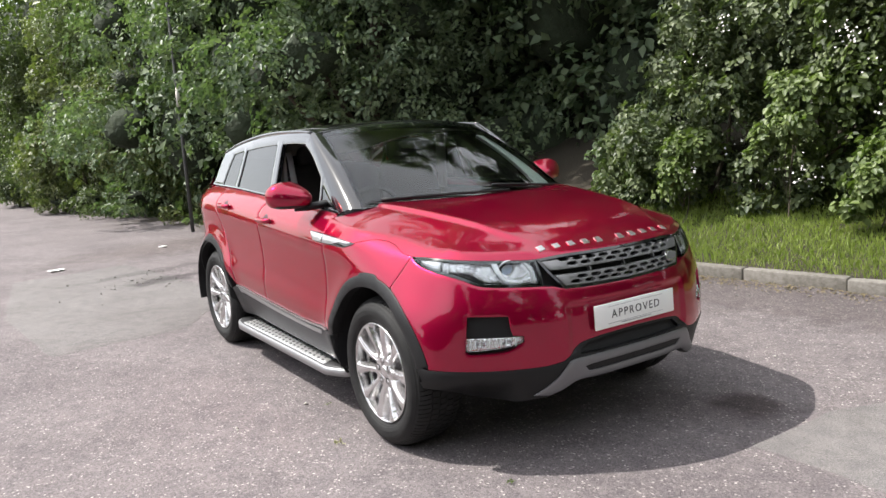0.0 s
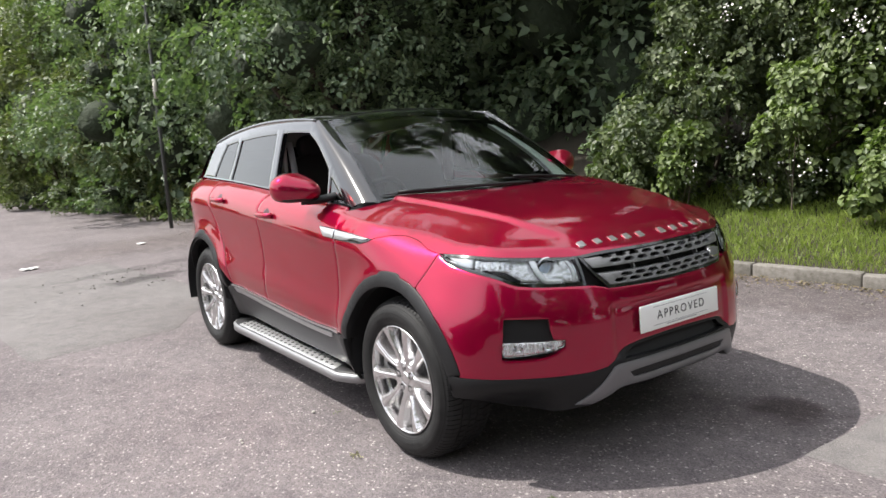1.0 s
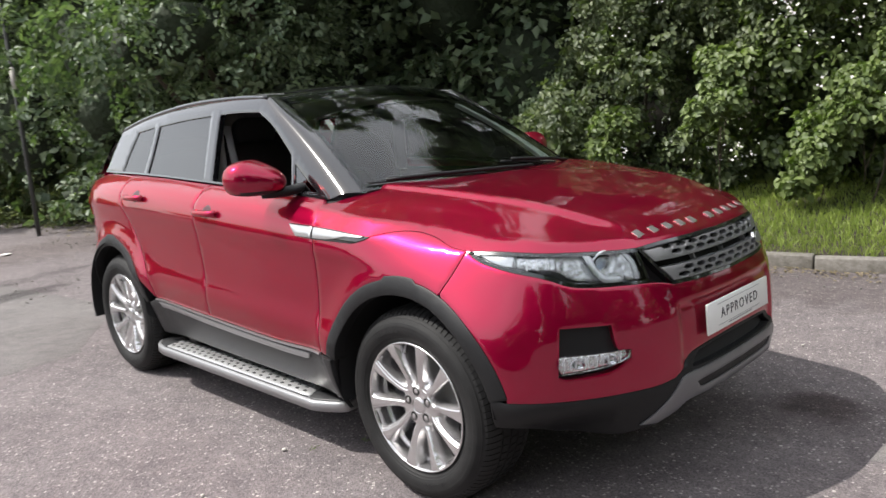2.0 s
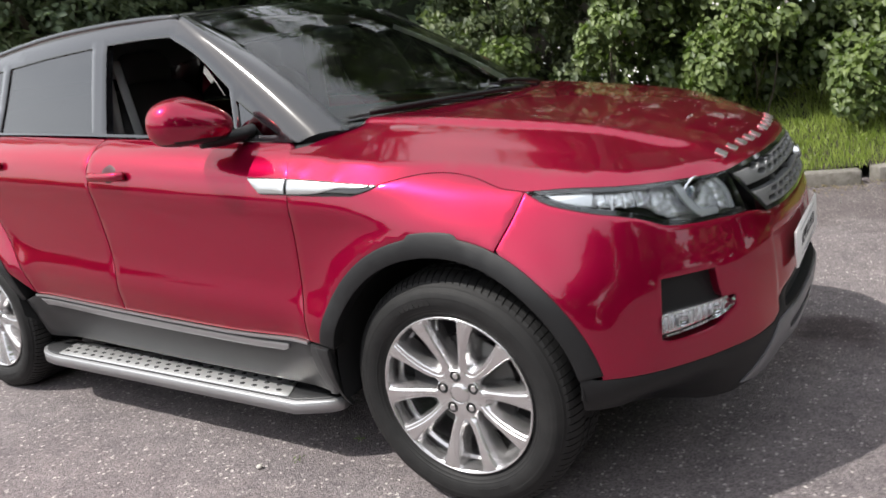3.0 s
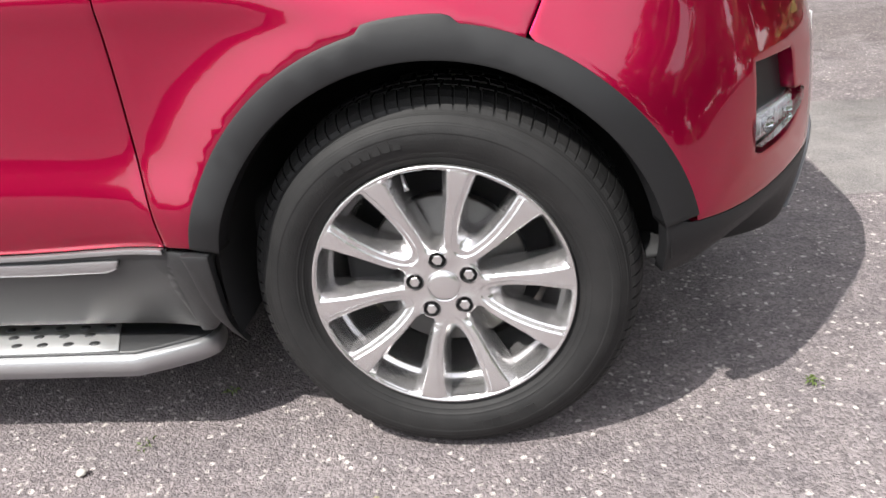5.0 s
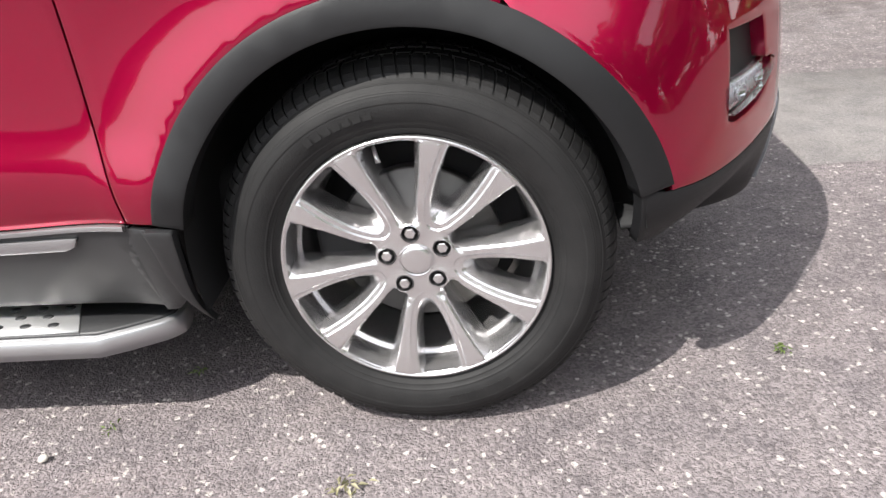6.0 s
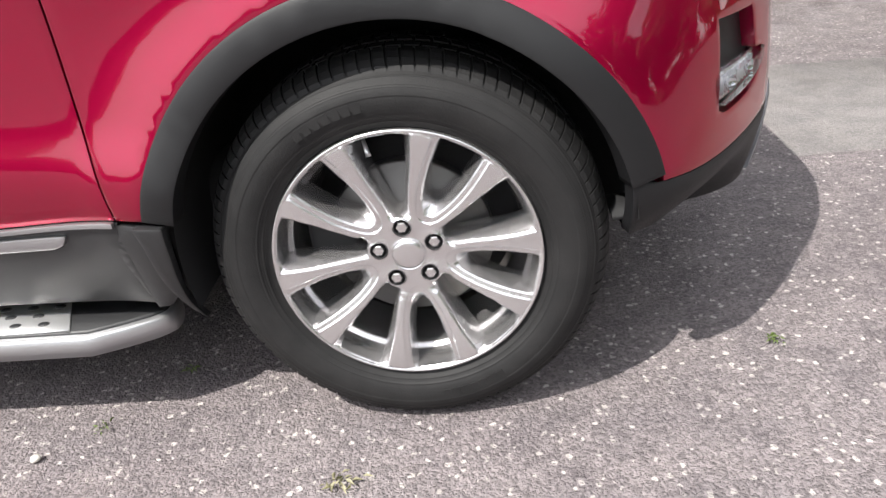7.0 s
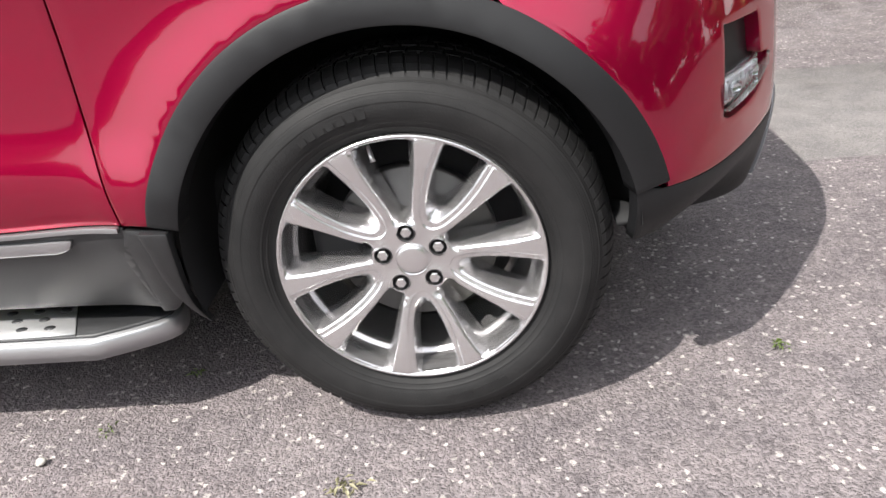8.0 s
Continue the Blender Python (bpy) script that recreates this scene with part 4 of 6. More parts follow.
# door mirrors
for sgn in (1, -1):
    v, f = superegg((-0.875, -0.958, 1.224), (0.088, 0.122, 0.086), 2.4, 40, 28)
    w_ = []
    for x, y, z in v:
        u = max(0.0, (x + 0.875) / 0.085 * 0.75 + (y + 0.955) / 0.108 * 0.55)
        h_ = (z - 1.168) * (1 - 0.27 * u) if z > 1.168 else (z - 1.168) * 0.55
        w_.append((x - 0.10 * (abs(y) - 0.955) + 0.035 * u * u, y, 1.168 + h_ + 0.02 * (abs(y) - 0.955)))
    v = w_
    low_, top_ = [], []
    for t in f:
        zc = sum(v[i][2] for i in t) / 4
        (top_ if zc > 1.172 else low_).append(t)
    pc = (v, top_)
    mr = obj("door_mirror", *(pc if sgn > 0 else flip(*pc)), PAINT, car, "dark red door mirror with a black base")
    pc = ([(x, y, z * 1.0) for x, y, z in v], low_)
    obj("mirror_base", *(pc if sgn > 0 else flip(*pc)), CLADDING, mr)
    pts = curve([(-0.86, -0.93, 1.158), (-0.83, -0.86, 1.156), (-0.80, -0.785, 1.165), (-0.79, -0.74, 1.175)], 0.02)
    pc = tube([tuple(p) for p in pts], [0.030] * len(pts), 14, squash=0.75)
    obj("mirror_arm", *(pc if sgn > 0 else flip(*pc)), CLADDING, mr)
    a = np.linspace(0, 2 * math.pi, 30, endpoint=False)
    v2 = [(-0.958, -0.955 + 0.09 * math.cos(w), 1.226 + 0.066 * math.sin(w)) for w in a]
    pc = (v2, [tuple(range(30))])
    obj("mirror_glass", *(pc if sgn > 0 else flip(*pc)), CHROME, mr)

# greenhouse: side frames with their panes
F_WIN = outline([(-0.885, 1.150), (-1.25, 1.168), (-1.640, 1.190)], [(-1.640, 1.190), (-1.650, 1.36), (-1.652, 1.528)], [(-1.652, 1.528), (-1.46, 1.528), (-1.262, 1.520)], [(-1.262, 1.520), (-1.105, 1.440), (-0.925, 1.312)], [(-0.925, 1.312), (-0.905, 1.23), (-0.885, 1.150)]) * (0.972, 1)
TRI_WIN = outline([(-0.675, 1.147), (-0.858, 1.155)], [(-0.858, 1.155), (-0.885, 1.270)], [(-0.885, 1.270), (-0.78, 1.205), (-0.675, 1.147)]) * (0.972, 1)
R_WIN = outline([(-1.742, 1.197), (-2.1, 1.211), (-2.478, 1.222)], [(-2.478, 1.222), (-2.43, 1.36), (-2.393, 1.500)], [(-2.393, 1.500), (-2.05, 1.519), (-1.752, 1.527)], [(-1.752, 1.527), (-1.75, 1.36), (-1.742, 1.197)]) * (0.972, 1)
Q_WIN = outline([(-2.535, 1.226), (-2.88, 1.238)], [(-2.88, 1.238), (-2.80, 1.36), (-2.700, 1.475)], [(-2.700, 1.475), (-2.455, 1.497)], [(-2.455, 1.497), (-2.49, 1.36), (-2.535, 1.226)]) * (0.972, 1)
frame_out = outline([(-0.585, 1.122), (-1.65, 1.182), (-2.43, 1.220), (-3.18, 1.240)], [(-3.18, 1.240), (-3.10, 1.36), (-2.98, 1.485)], [(-2.98, 1.485), (-2.9, 1.497), (-2.55, 1.552), (-2.06, 1.595), (-1.6, 1.602), (-1.30, 1.592), (-1.215, 1.575)], [(-1.215, 1.575), (-1.09, 1.495), (-0.84, 1.315), (-0.585, 1.122)]) * (0.972, 1)
pair("side_frame", sheet(frame_out, side_glass, holes=(F_WIN, TRI_WIN, R_WIN, Q_WIN), step=0.04, lip=0.005, depth=0.03, lift=0.0), BLACK_GLOSS, car, "gloss black window frame")
pair("quarter_glass", sheet(Q_WIN, side_glass, step=0.08, depth=0, lift=-0.006), PRIVACY, car)
pair("rear_door_glass", sheet(R_WIN, side_glass, step=0.08, depth=0, lift=-0.008), PRIVACY, car)
pair("corner_glass", sheet(TRI_WIN, side_glass, step=0.08, depth=0, lift=-0.006), PRIVACY, car)
pc = flip(*sheet(F_WIN, side_glass, step=0.08, depth=0, lift=-0.008))
obj("front_door_glass", *pc, GLASS, car)
waist = outline([(-0.60, 1.124), (-1.65, 1.184), (-2.43, 1.221), (-3.16, 1.240)], [(-3.16, 1.240), (-3.16, 1.250)], [(-3.16, 1.250), (-2.43, 1.231), (-1.65, 1.194), (-0.62, 1.137)], [(-0.62, 1.137), (-0.60, 1.124)], step=0.03) * (0.972, 1)
pair("waist_trim", sheet(waist, side_glass, step=0.05, depth=0.01, lift=0.008), BLACK_GLOSS, car)
# pillars beside the windscreen
pa = curve([(-0.585, 1.122), (-0.84, 1.315), (-1.09, 1.495), (-1.215, 1.575)], 0.02) * (0.972, 1)
ka = np.linspace(0, 1, len(pa))
A = side_glass(pa[:, 0], pa[:, 1], 0.0)
B = windscreen(np.full(len(pa), -0.715), ka, 0.004)
rows_ = []
for w in np.linspace(0, 1, 7):
    m_ = A + (B - A) * w
    m_ = m_ + np.array([0.25, -0.75, 0.6]) * (0.018 * math.sin(math.pi * w))
    rows_.append(m_)
pv = np.vstack(rows_).tolist()
pair("windscreen_pillar", (pv, [tuple(reversed(t)) for t in grid_faces(7, len(pa))]), BLACK_GLOSS, car, "gloss black windscreen pillar")
yy, kk = np.meshgrid(np.linspace(-0.72, 0.72, 41), np.linspace(0, 1, 25), indexing="ij")
obj("windscreen", *(windscreen(yy.ravel(), kk.ravel()).tolist(), [tuple(reversed(t)) for t in grid_faces(41, 25)]), GLASS, car, "tinted windscreen")
# dark printed border of the windscreen
for k0, k1 in ((0.0, 0.045), (0.93, 1.0)):
    yy, kk = np.meshgrid(np.linspace(-0.72, 0.72, 41), np.linspace(k0, k1, 4), indexing="ij")
    obj("screen_border", *(windscreen(yy.ravel(), kk.ravel(), -0.004).tolist(), grid_faces(41, 4)), BLACK_GLOSS, car)
yy, kk = np.meshgrid(np.concatenate([np.linspace(-0.72, -0.69, 3)]), np.linspace(0, 1, 25), indexing="ij")
pair("screen_side_border", (windscreen(yy.ravel(), kk.ravel(), -0.004).tolist(), grid_faces(3, 25)), BLACK_GLOSS, car)
# roof
hx = windscreen(np.linspace(-0.75, 0.75, 31), np.ones(31))
ro = np.vstack([[(p[0] - 0.004, p[1]) for p in hx], [(x, 0.648) for x in np.linspace(-1.25, -2.95, 40)], [(-3.22 - 0.06 * (1 - (v / 0.55) ** 2), v) for v in np.linspace(0.55, -0.55, 20)], [(x, -0.648) for x in np.linspace(-2.95, -1.25, 40)]])
obj("roof", *sheet(ro, roof, step=0.06, lip=0.006, depth=0.03), BLACK_GLOSS, car, "gloss black roof")
pano = outline([(-1.26, -0.50), (-1.22, 0.0), (-1.26, 0.50)], [(-1.26, 0.50), (-2.35, 0.50)], [(-2.35, 0.50), (-2.35, -0.50)], [(-2.35, -0.50), (-1.26, -0.50)])
obj("roof_glass", *sheet(pano, roof, step=0.06, lip=0.004, depth=0.006, lift=0.004), BLACK_GLOSS, car, "dark glass roof panel")
for sgn in (1, -1):
    rp = roof(np.linspace(-1.20, -2.92, 40), np.full(40, -0.640), 0.004)
    pc = tube([tuple(p) for p in rp], 0.013, 8)
    obj("roof_rail", *(pc if sgn > 0 else flip(*pc)), BLACK_GLOSS, car)
# tail: rear screen and spoiler
y_ = np.linspace(-0.62, 0.62, 21)
tp = np.stack([-3.22 - 0.05 * (1 - (y_ / 0.62) ** 2), y_ * 0.93, 1.478 - 0.05 * (y_ / 0.62) ** 2], 1)
bt = np.stack([-3.40 - 0.05 * (1 - (y_ / 0.62) ** 2), y_ * 1.1, np.full(21, 1.215)], 1)
obj("rear_screen", *(np.vstack([tp, bt]).tolist(), grid_faces(2, 21)), BLACK_GLOSS, car)
cq = np.array([side_glass(-2.98, 1.485), side_glass(-3.10, 1.36), side_glass(-3.18, 1.24)])
cr = np.array([tp[0], tp[0] * 0.5 + bt[0] * 0.5, bt[0]])
pair("rear_pillar", (np.vstack([cq, cr]).tolist(), [tuple(reversed(t)) for t in grid_faces(2, 3)]), BLACK_GLOSS, car)
# floor pan
part("floor_pan", box_bm(3.5, 1.46, 0.26, (-1.45, 0, 0.39), 0.04), DARK, car)
part("engine_bay", box_bm(1.0, 0.98, 0.40, (0.15, 0, 0.62), 0.06), DARK, car)

# wipers and scuttle
yy = np.linspace(-0.70, 0.70, 31)
w0 = windscreen(yy, np.full(31, 0.0), 0.006)
w1 = np.array([(-0.235 - 0.28 * (v / 0.8) ** 2 + 0.02, v, float(hood(-0.24 - 0.28 * (v / 0.8) ** 2, v)[2]) - 0.035) for v in yy])
obj("scuttle_panel", *(np.vstack([w0, w1]).tolist(), grid_faces(2, 31)), CLADDING, car)
for y0, y1, k1 in ((0.10, -0.62, 0.10), (0.62, 0.02, 0.12)):
    p = windscreen(np.linspace(y0, y1, 14), np.linspace(-0.01, k1 - 0.06, 14), 0.022)
    wp = obj("wiper", *tube([tuple(q) for q in p], [0.008] * 14, 8), CLADDING, car)
    p = windscreen(np.linspace(y0 * 0.6 + y1 * 0.4, y1 - 0.06, 14), np.linspace(0.0, k1 - 0.05, 14), 0.010)
    obj("wiper_blade", *tube([tuple(q) for q in p], [0.005] * 14, 6), DARK, wp)

# cabin
part("dashboard", box_bm(0.55, 1.36, 0.22, (-0.72, 0, 1.02), 0.07, 4), INTERIOR, car)
for y0 in (-0.36, 0.36):
    st = part("front_seat", box_bm(0.50, 0.50, 0.18, (-1.42, y0, 0.72), 0.06, 4), LEATHER, car)
    v, f = superegg((0, 0, 0), (0.075, 0.25, 0.34), 3.5)
    mm = pose(-1.72, y0, 1.05, 0, -16, 0)
    obj("seat_back", [mm @ Vector(p) for p in v], f, LEATHER, st)
    v, f = superegg((-1.83, y0, 1.43), (0.045, 0.13, 0.085), 3)
    obj("headrest", v, f, LEATHER, st)
part("rear_bench", box_bm(0.5, 1.25, 0.20, (-2.3, 0, 0.75), 0.06, 4), LEATHER, car)
v, f = superegg((0, 0, 0), (0.08, 0.62, 0.33), 5)
mm = pose(-2.62, 0, 1.03, 0, -18, 0)
obj("bench_back", [mm @ Vector(p) for p in v], f, LEATHER, car)
mm = pose(-1.02, -0.37, 1.06, 0, -62, 0)
ring = [mm @ Vector((0.185 * math.cos(w), 0.185 * math.sin(w), 0)) for w in np.linspace(0, 2 * math.pi, 41)]
sw = obj("steering_wheel", *tube(ring, 0.016, 10, caps=False), INTERIOR, car)
v, f = superegg((0, 0, -0.02), (0.085, 0.10, 0.03), 2.6, 20, 12)
obj("wheel_boss", [mm @ Vector(p) for p in v], f, INTERIOR, sw)
for y0 in (-0.645, 0.645):
    part("pillar_lining", box_bm(0.10, 0.03, 0.42, (-1.72, y0, 1.33), 0.01), TRIM_PALE, car)
lining = outline([(0.47, 0.085), (0.60, 0.075), (0.675, 0.10), (0.700, 0.20)], [(0.700, 0.20), (0.705, 0.5), (0.705, 0.86)], [(0.705, 0.86), (0.615, 0.86)], [(0.615, 0.86), (0.590, 0.6), (0.555, 0.35), (0.510, 0.17), (0.47, 0.085)])
obj("screen_pillar_lining", *sheet(lining, windscreen, step=0.03, lip=0.004, depth=0.02, lift=-0.03), LINING, car, "pale grey-green pillar lining")
obj("seat_belt", *tube([(-1.66, -0.615, 1.47), (-1.63, -0.60, 1.2), (-1.60, -0.58, 0.8)], 0.022, 8, squash=0.15), BELT_GREY, car)
v, f = superegg((-1.02, 0, 1.475), (0.03, 0.125, 0.04), 3)
obj("rear_view_mirror", v, f, INTERIOR, car)
ro_in = np.vstack([[(p[0] - 0.03, p[1] * 0.98) for p in hx], [(x, 0.61) for x in np.linspace(-1.3, -2.9, 20)], [(-3.1, 0.5), (-3.1, -0.5)], [(x, -0.61) for x in np.linspace(-2.9, -1.3, 20)]])
obj("headlining", *sheet(ro_in, roof, step=0.12, depth=0.0, lift=-0.05), TRIM_PALE, car)

# side steps
for sgn in (1, -1):
    def put(name, piece, mat, parent, label=""):
        return obj(name, *(piece if sgn > 0 else flip(*piece)), mat, parent, label)
    def slab(poly, z0, z1, r=0.006):
        n = len(poly)
        c = inset(poly, r)
        v = [(x, y, z0) for x, y in poly] + [(x, y, z1 - r) for x, y in poly] + [(x, y, z1) for x, y in c]
        ar = 0.5 * np.sum(poly[:, 0] * np.roll(poly[:, 1], -1) - np.roll(poly[:, 0], -1) * poly[:, 1])
        f = [(i, (i + 1) % n, n + (i + 1) % n, n + i) for i in range(n)] + [(n + i, n + (i + 1) % n, 2 * n + (i + 1) % n, 2 * n + i) for i in range(n)]
        f += [tuple(range(2 * n, 3 * n)), tuple(reversed(range(n)))]
        if ar < 0:
            f = [tuple(reversed(t)) for t in f]
        return v, f
    YO = -0.920
    base = outline([(-0.530, -0.76), (-0.517, -0.80), (-0.517, -0.838), (-0.545, -0.866)], [(-0.545, -0.866), (-0.61, -0.898), (-0.665, YO)], [(-0.665, YO), (-2.13, YO)], [(-2.13, YO), (-2.23, -0.90), (-2.30, -0.855)], [(-2.30, -0.855), (-2.325, -0.81), (-2.32, -0.75)], [(-2.32, -0.75), (-0.530, -0.76)], step=0.03)
    stp = put("side_step", slab(base, 0.196, 0.240, 0.004), STEP_SILVER, car, "silver side step with a dotted aluminium tread")
    put("step_rubber", slab(inset(base, 0.016), 0.236, 0.247, 0.004), SILL_GREY, stp)
    tread = np.array([(-0.705, YO + 0.018), (-2.10, YO + 0.018), (-2.14, YO + 0.145), (-0.768, YO + 0.145)])
    put("tread_plate", slab(outline(*[[tuple(tread[i]), tuple(tread[(i + 1) % 4])] for i in range(4)], step=0.1), 0.245, 0.2515, 0.002), ALU_TREAD, stp, "bright aluminium tread plate")
    dots = []
    for row in range(3):
        for k in range(22):
            cx, cy = -0.775 - 0.062 * k - 0.031 * (row % 2), YO + 0.045 + 0.034 * row
            if cx > -2.12:
                a = np.linspace(0, 2 * math.pi, 10, endpoint=False)
                dots.append(slab(np.stack([cx + 0.0125 * np.cos(a), cy + 0.0085 * np.sin(a)], 1), 0.2512, 0.2535, 0.0015))
    tagged(put("tread_studs", joined(*dots), SILL_GREY, stp), kind="stuff")
    for xb in (-0.85, -1.40, -1.95):
        pc = tube([(xb, -0.86, 0.205), (xb, -0.70, 0.26)], 0.018, 8)
        put("step_bracket", pc, DARK, stp)

# the body takes its final scale
for o in car.children_recursive:
    if o.parent == plate or o == plate:
        continue
    if not o.data.get("settled"):
        o.data.transform(FIT)
        o.data["settled"] = 1
plate.location = FIT @ plate.location
for o in car.children_recursive:
    if "settled" in o.data:
        del o.data["settled"]
# ---- wheels ----
# half outlines in a twin spoke's own frame: (way out from the hub, half width)
U_EDGE = np.array([(0.1130, 0.0), (0.1145, 0.006), (0.122, 0.0120), (0.14, 0.0195), (0.17, 0.0280), (0.20, 0.0330), (0.220, 0.0345), (0.2310, 0.0330), (0.2362, 0.0270), (0.2375, 0.015), (0.2378, 0.0)])
V_EDGE = np.array([(0.0815, 0.0), (0.0825, 0.0070), (0.089, 0.0115), (0.11, 0.0170), (0.15, 0.0265), (0.185, 0.0345), (0.210, 0.0390), (0.226, 0.0410), (0.2340, 0.0370), (0.2372, 0.026), (0.2380, 0.0)])
STEP = np.array([(0.0690, 0.0), (0.0705, 0.0085), (0.0765, 0.0165), (0.092, 0.0265), (0.13, 0.0400), (0.175, 0.0490), (0.22, 0.0530), (0.27, 0.0550)])
RIDGE = np.array([(0.0835, 0.0), (0.0850, 0.0080), (0.0945, 0.0165), (0.13, 0.0300), (0.175, 0.0390), (0.215, 0.0430), (0.2320, 0.0435), (0.2380, 0.0390), (0.2394, 0.026), (0.2396, 0.0)])
CREST = np.array([(0.0660, 0.0262), (0.085, 0.0350), (0.105, 0.0432), (0.13, 0.0522), (0.155, 0.0608), (0.18, 0.0702), (0.205, 0.0808), (0.222, 0.0885), (0.236, 0.0950)])
STEP, RIDGE, CREST = [curve([tuple(p) for p in table], 0.002) for table in (STEP, RIDGE, CREST)]


def opening(table, step=0.006):
    half = curve([tuple(p) for p in table], step)
    return np.vstack([half, (half * (1, -1))[::-1][1:-1]])


U_LOOP, V_LOOP, STEP_LOOP, RIDGE_LOOP = opening(U_EDGE), opening(V_EDGE), opening(STEP[::2], 0.004), opening(RIDGE[::2], 0.004)


def off_loop(px, pz, loop):
    d = np.full(np.shape(px), 9.0)
    q = np.roll(loop, -1, 0)
    for (x0, z0), (x1, z1) in zip(loop, q):
        ex, ez = x1 - x0, z1 - z0
        t = np.clip(((px - x0) * ex + (pz - z0) * ez) / (ex * ex + ez * ez + 1e-12), 0, 1)
        d = np.minimum(d, np.hypot(px - x0 - t * ex, pz - z0 - t * ez))
    return d


def dish(r):
    return np.interp(r, [0.0, 0.045, 0.075, 0.09, 0.15, 0.20, 0.232, 0.250], [0.000, 0.000, -0.002, -0.0055, -0.0165, -0.0245, -0.0275, -0.0275])


def spoke_frame(x, z):
    """Way out from the hub and way across, in the frame of the nearest twin spoke."""
    r = np.hypot(x, z)
    th = np.radians((np.degrees(np.arctan2(z, x)) - 60 + 36) % 72 - 36)
    return r, r * np.cos(th), np.abs(r * np.sin(th))


def face_surface(x, z, lift=0.0):
    """The wheel's face: a dish whose five twin spokes carry a stepped U and fall steeply to the openings."""
    x, z = np.asarray(x, float), np.asarray(z, float)
    r, px, pz = spoke_frame(x, z)
    y = dish(r)
    # the shallow step round the U
    half = np.interp(px, STEP[:, 0], STEP[:, 1], left=-1)
    ds = off_loop(px, pz, STEP_LOOP)
    y = y + np.where(pz < half, 0.0026 * np.clip(ds / 0.0030, 0, 1) + 0.20 * np.clip(ds - 0.003, 0, 0.008), 0.0)
    # the scoop inside it
    half = np.interp(px, RIDGE[:, 0], RIDGE[:, 1], left=-1, right=-1)
    dr, dh = off_loop(px, pz, RIDGE_LOOP), off_loop(px, pz, U_LOOP)
    y = y + np.where(pz < half, 0.0026 * np.clip(dr / 0.003, 0, 1) + 0.034 * (np.maximum(dr - 0.003, 0) / (np.maximum(dr - 0.003, 0) + dh + 1e-6)) ** 0.85, 0.0)
    # the flanks outside the crests
    edge = np.interp(px, CREST[:, 0], CREST[:, 1])
    ph = radians(36)
    qx, qz = px * math.cos(ph) + pz * math.sin(ph), -px * math.sin(ph) + pz * math.cos(ph)
    dc, dv = np.maximum(pz - edge, 0) * 0.93, off_loop(qx, qz, V_LOOP)
    y = y + 0.036 * (dc / (dc + dv + 1e-6)) ** 1.25 * smooth(0.072, 0.086, r) * (1 - smooth(0.2345, 0.2400, r))
    for a in np.radians(24 + 72 * np.arange(5)):
        d = np.hypot(x - 0.0553 * np.cos(a), z - 0.0553 * np.sin(a))
        y = y - 0.0035 * smooth(0.026, 0.019, d)
    return np.stack([x, y - lift, z], -1)


def turned_by(loop, degrees):
    a = radians(degrees)
    return np.stack([loop[:, 0] * math.cos(a) - loop[:, 1] * math.sin(a), loop[:, 0] * math.sin(a) + loop[:, 1] * math.cos(a)], 1)


def wheel_face():
    holes, lines = [], []
    for k in range(5):
        holes += [turned_by(U_LOOP, 60 + 72 * k), turned_by(V_LOOP, 96 + 72 * k)]
        a = radians(24 + 72 * k)
        c = np.linspace(0, 2 * math.pi, 24, endpoint=False)
        holes.append(np.stack([0.0553 * math.cos(a) + 0.0160 * np.cos(c), 0.0553 * math.sin(a) + 0.0160 * np.sin(c)], 1))
        for table in (STEP, RIDGE[RIDGE[:, 0] < 0.236]):
            half = table[::2]
            run = np.vstack([(half * (1, -1))[::-1], half[1:]])
            e = np.gradient(run, axis=0)
            nrm = np.stack([-e[:, 1], e[:, 0]], 1) / np.linalg.norm(e, axis=1)[:, None]
            nrm = nrm * np.sign(nrm[len(run) // 2, 0])
            for off in (0.0, 0.0030):
                q = run + nrm * off
                q = q[np.hypot(q[:, 0], q[:, 1]) < 0.2385]
                lines.append(turned_by(q, 60 + 72 * k))
        # mesh lines that follow the crests
        e = np.gradient(CREST, axis=0)
        nrm = np.stack([-e[:, 1], e[:, 0]], 1) / np.linalg.norm(e, axis=1)[:, None]
        for off in (-0.0035, 0.0, 0.0035):
            q = (CREST + nrm * off)[14:-7:2]
            lines += [turned_by(q, 60 + 72 * k), turned_by(q * (1, -1), 60 + 72 * k)]
    c = np.linspace(0, 2 * math.pi, 170, endpoint=False)
    rim = np.stack([0.2412 * np.cos(c), 0.2412 * np.sin(c)], 1)
    return sheet(rim, face_surface, holes=holes, step=0.0040, lip=0.002, depth=0.034, creases=lines)


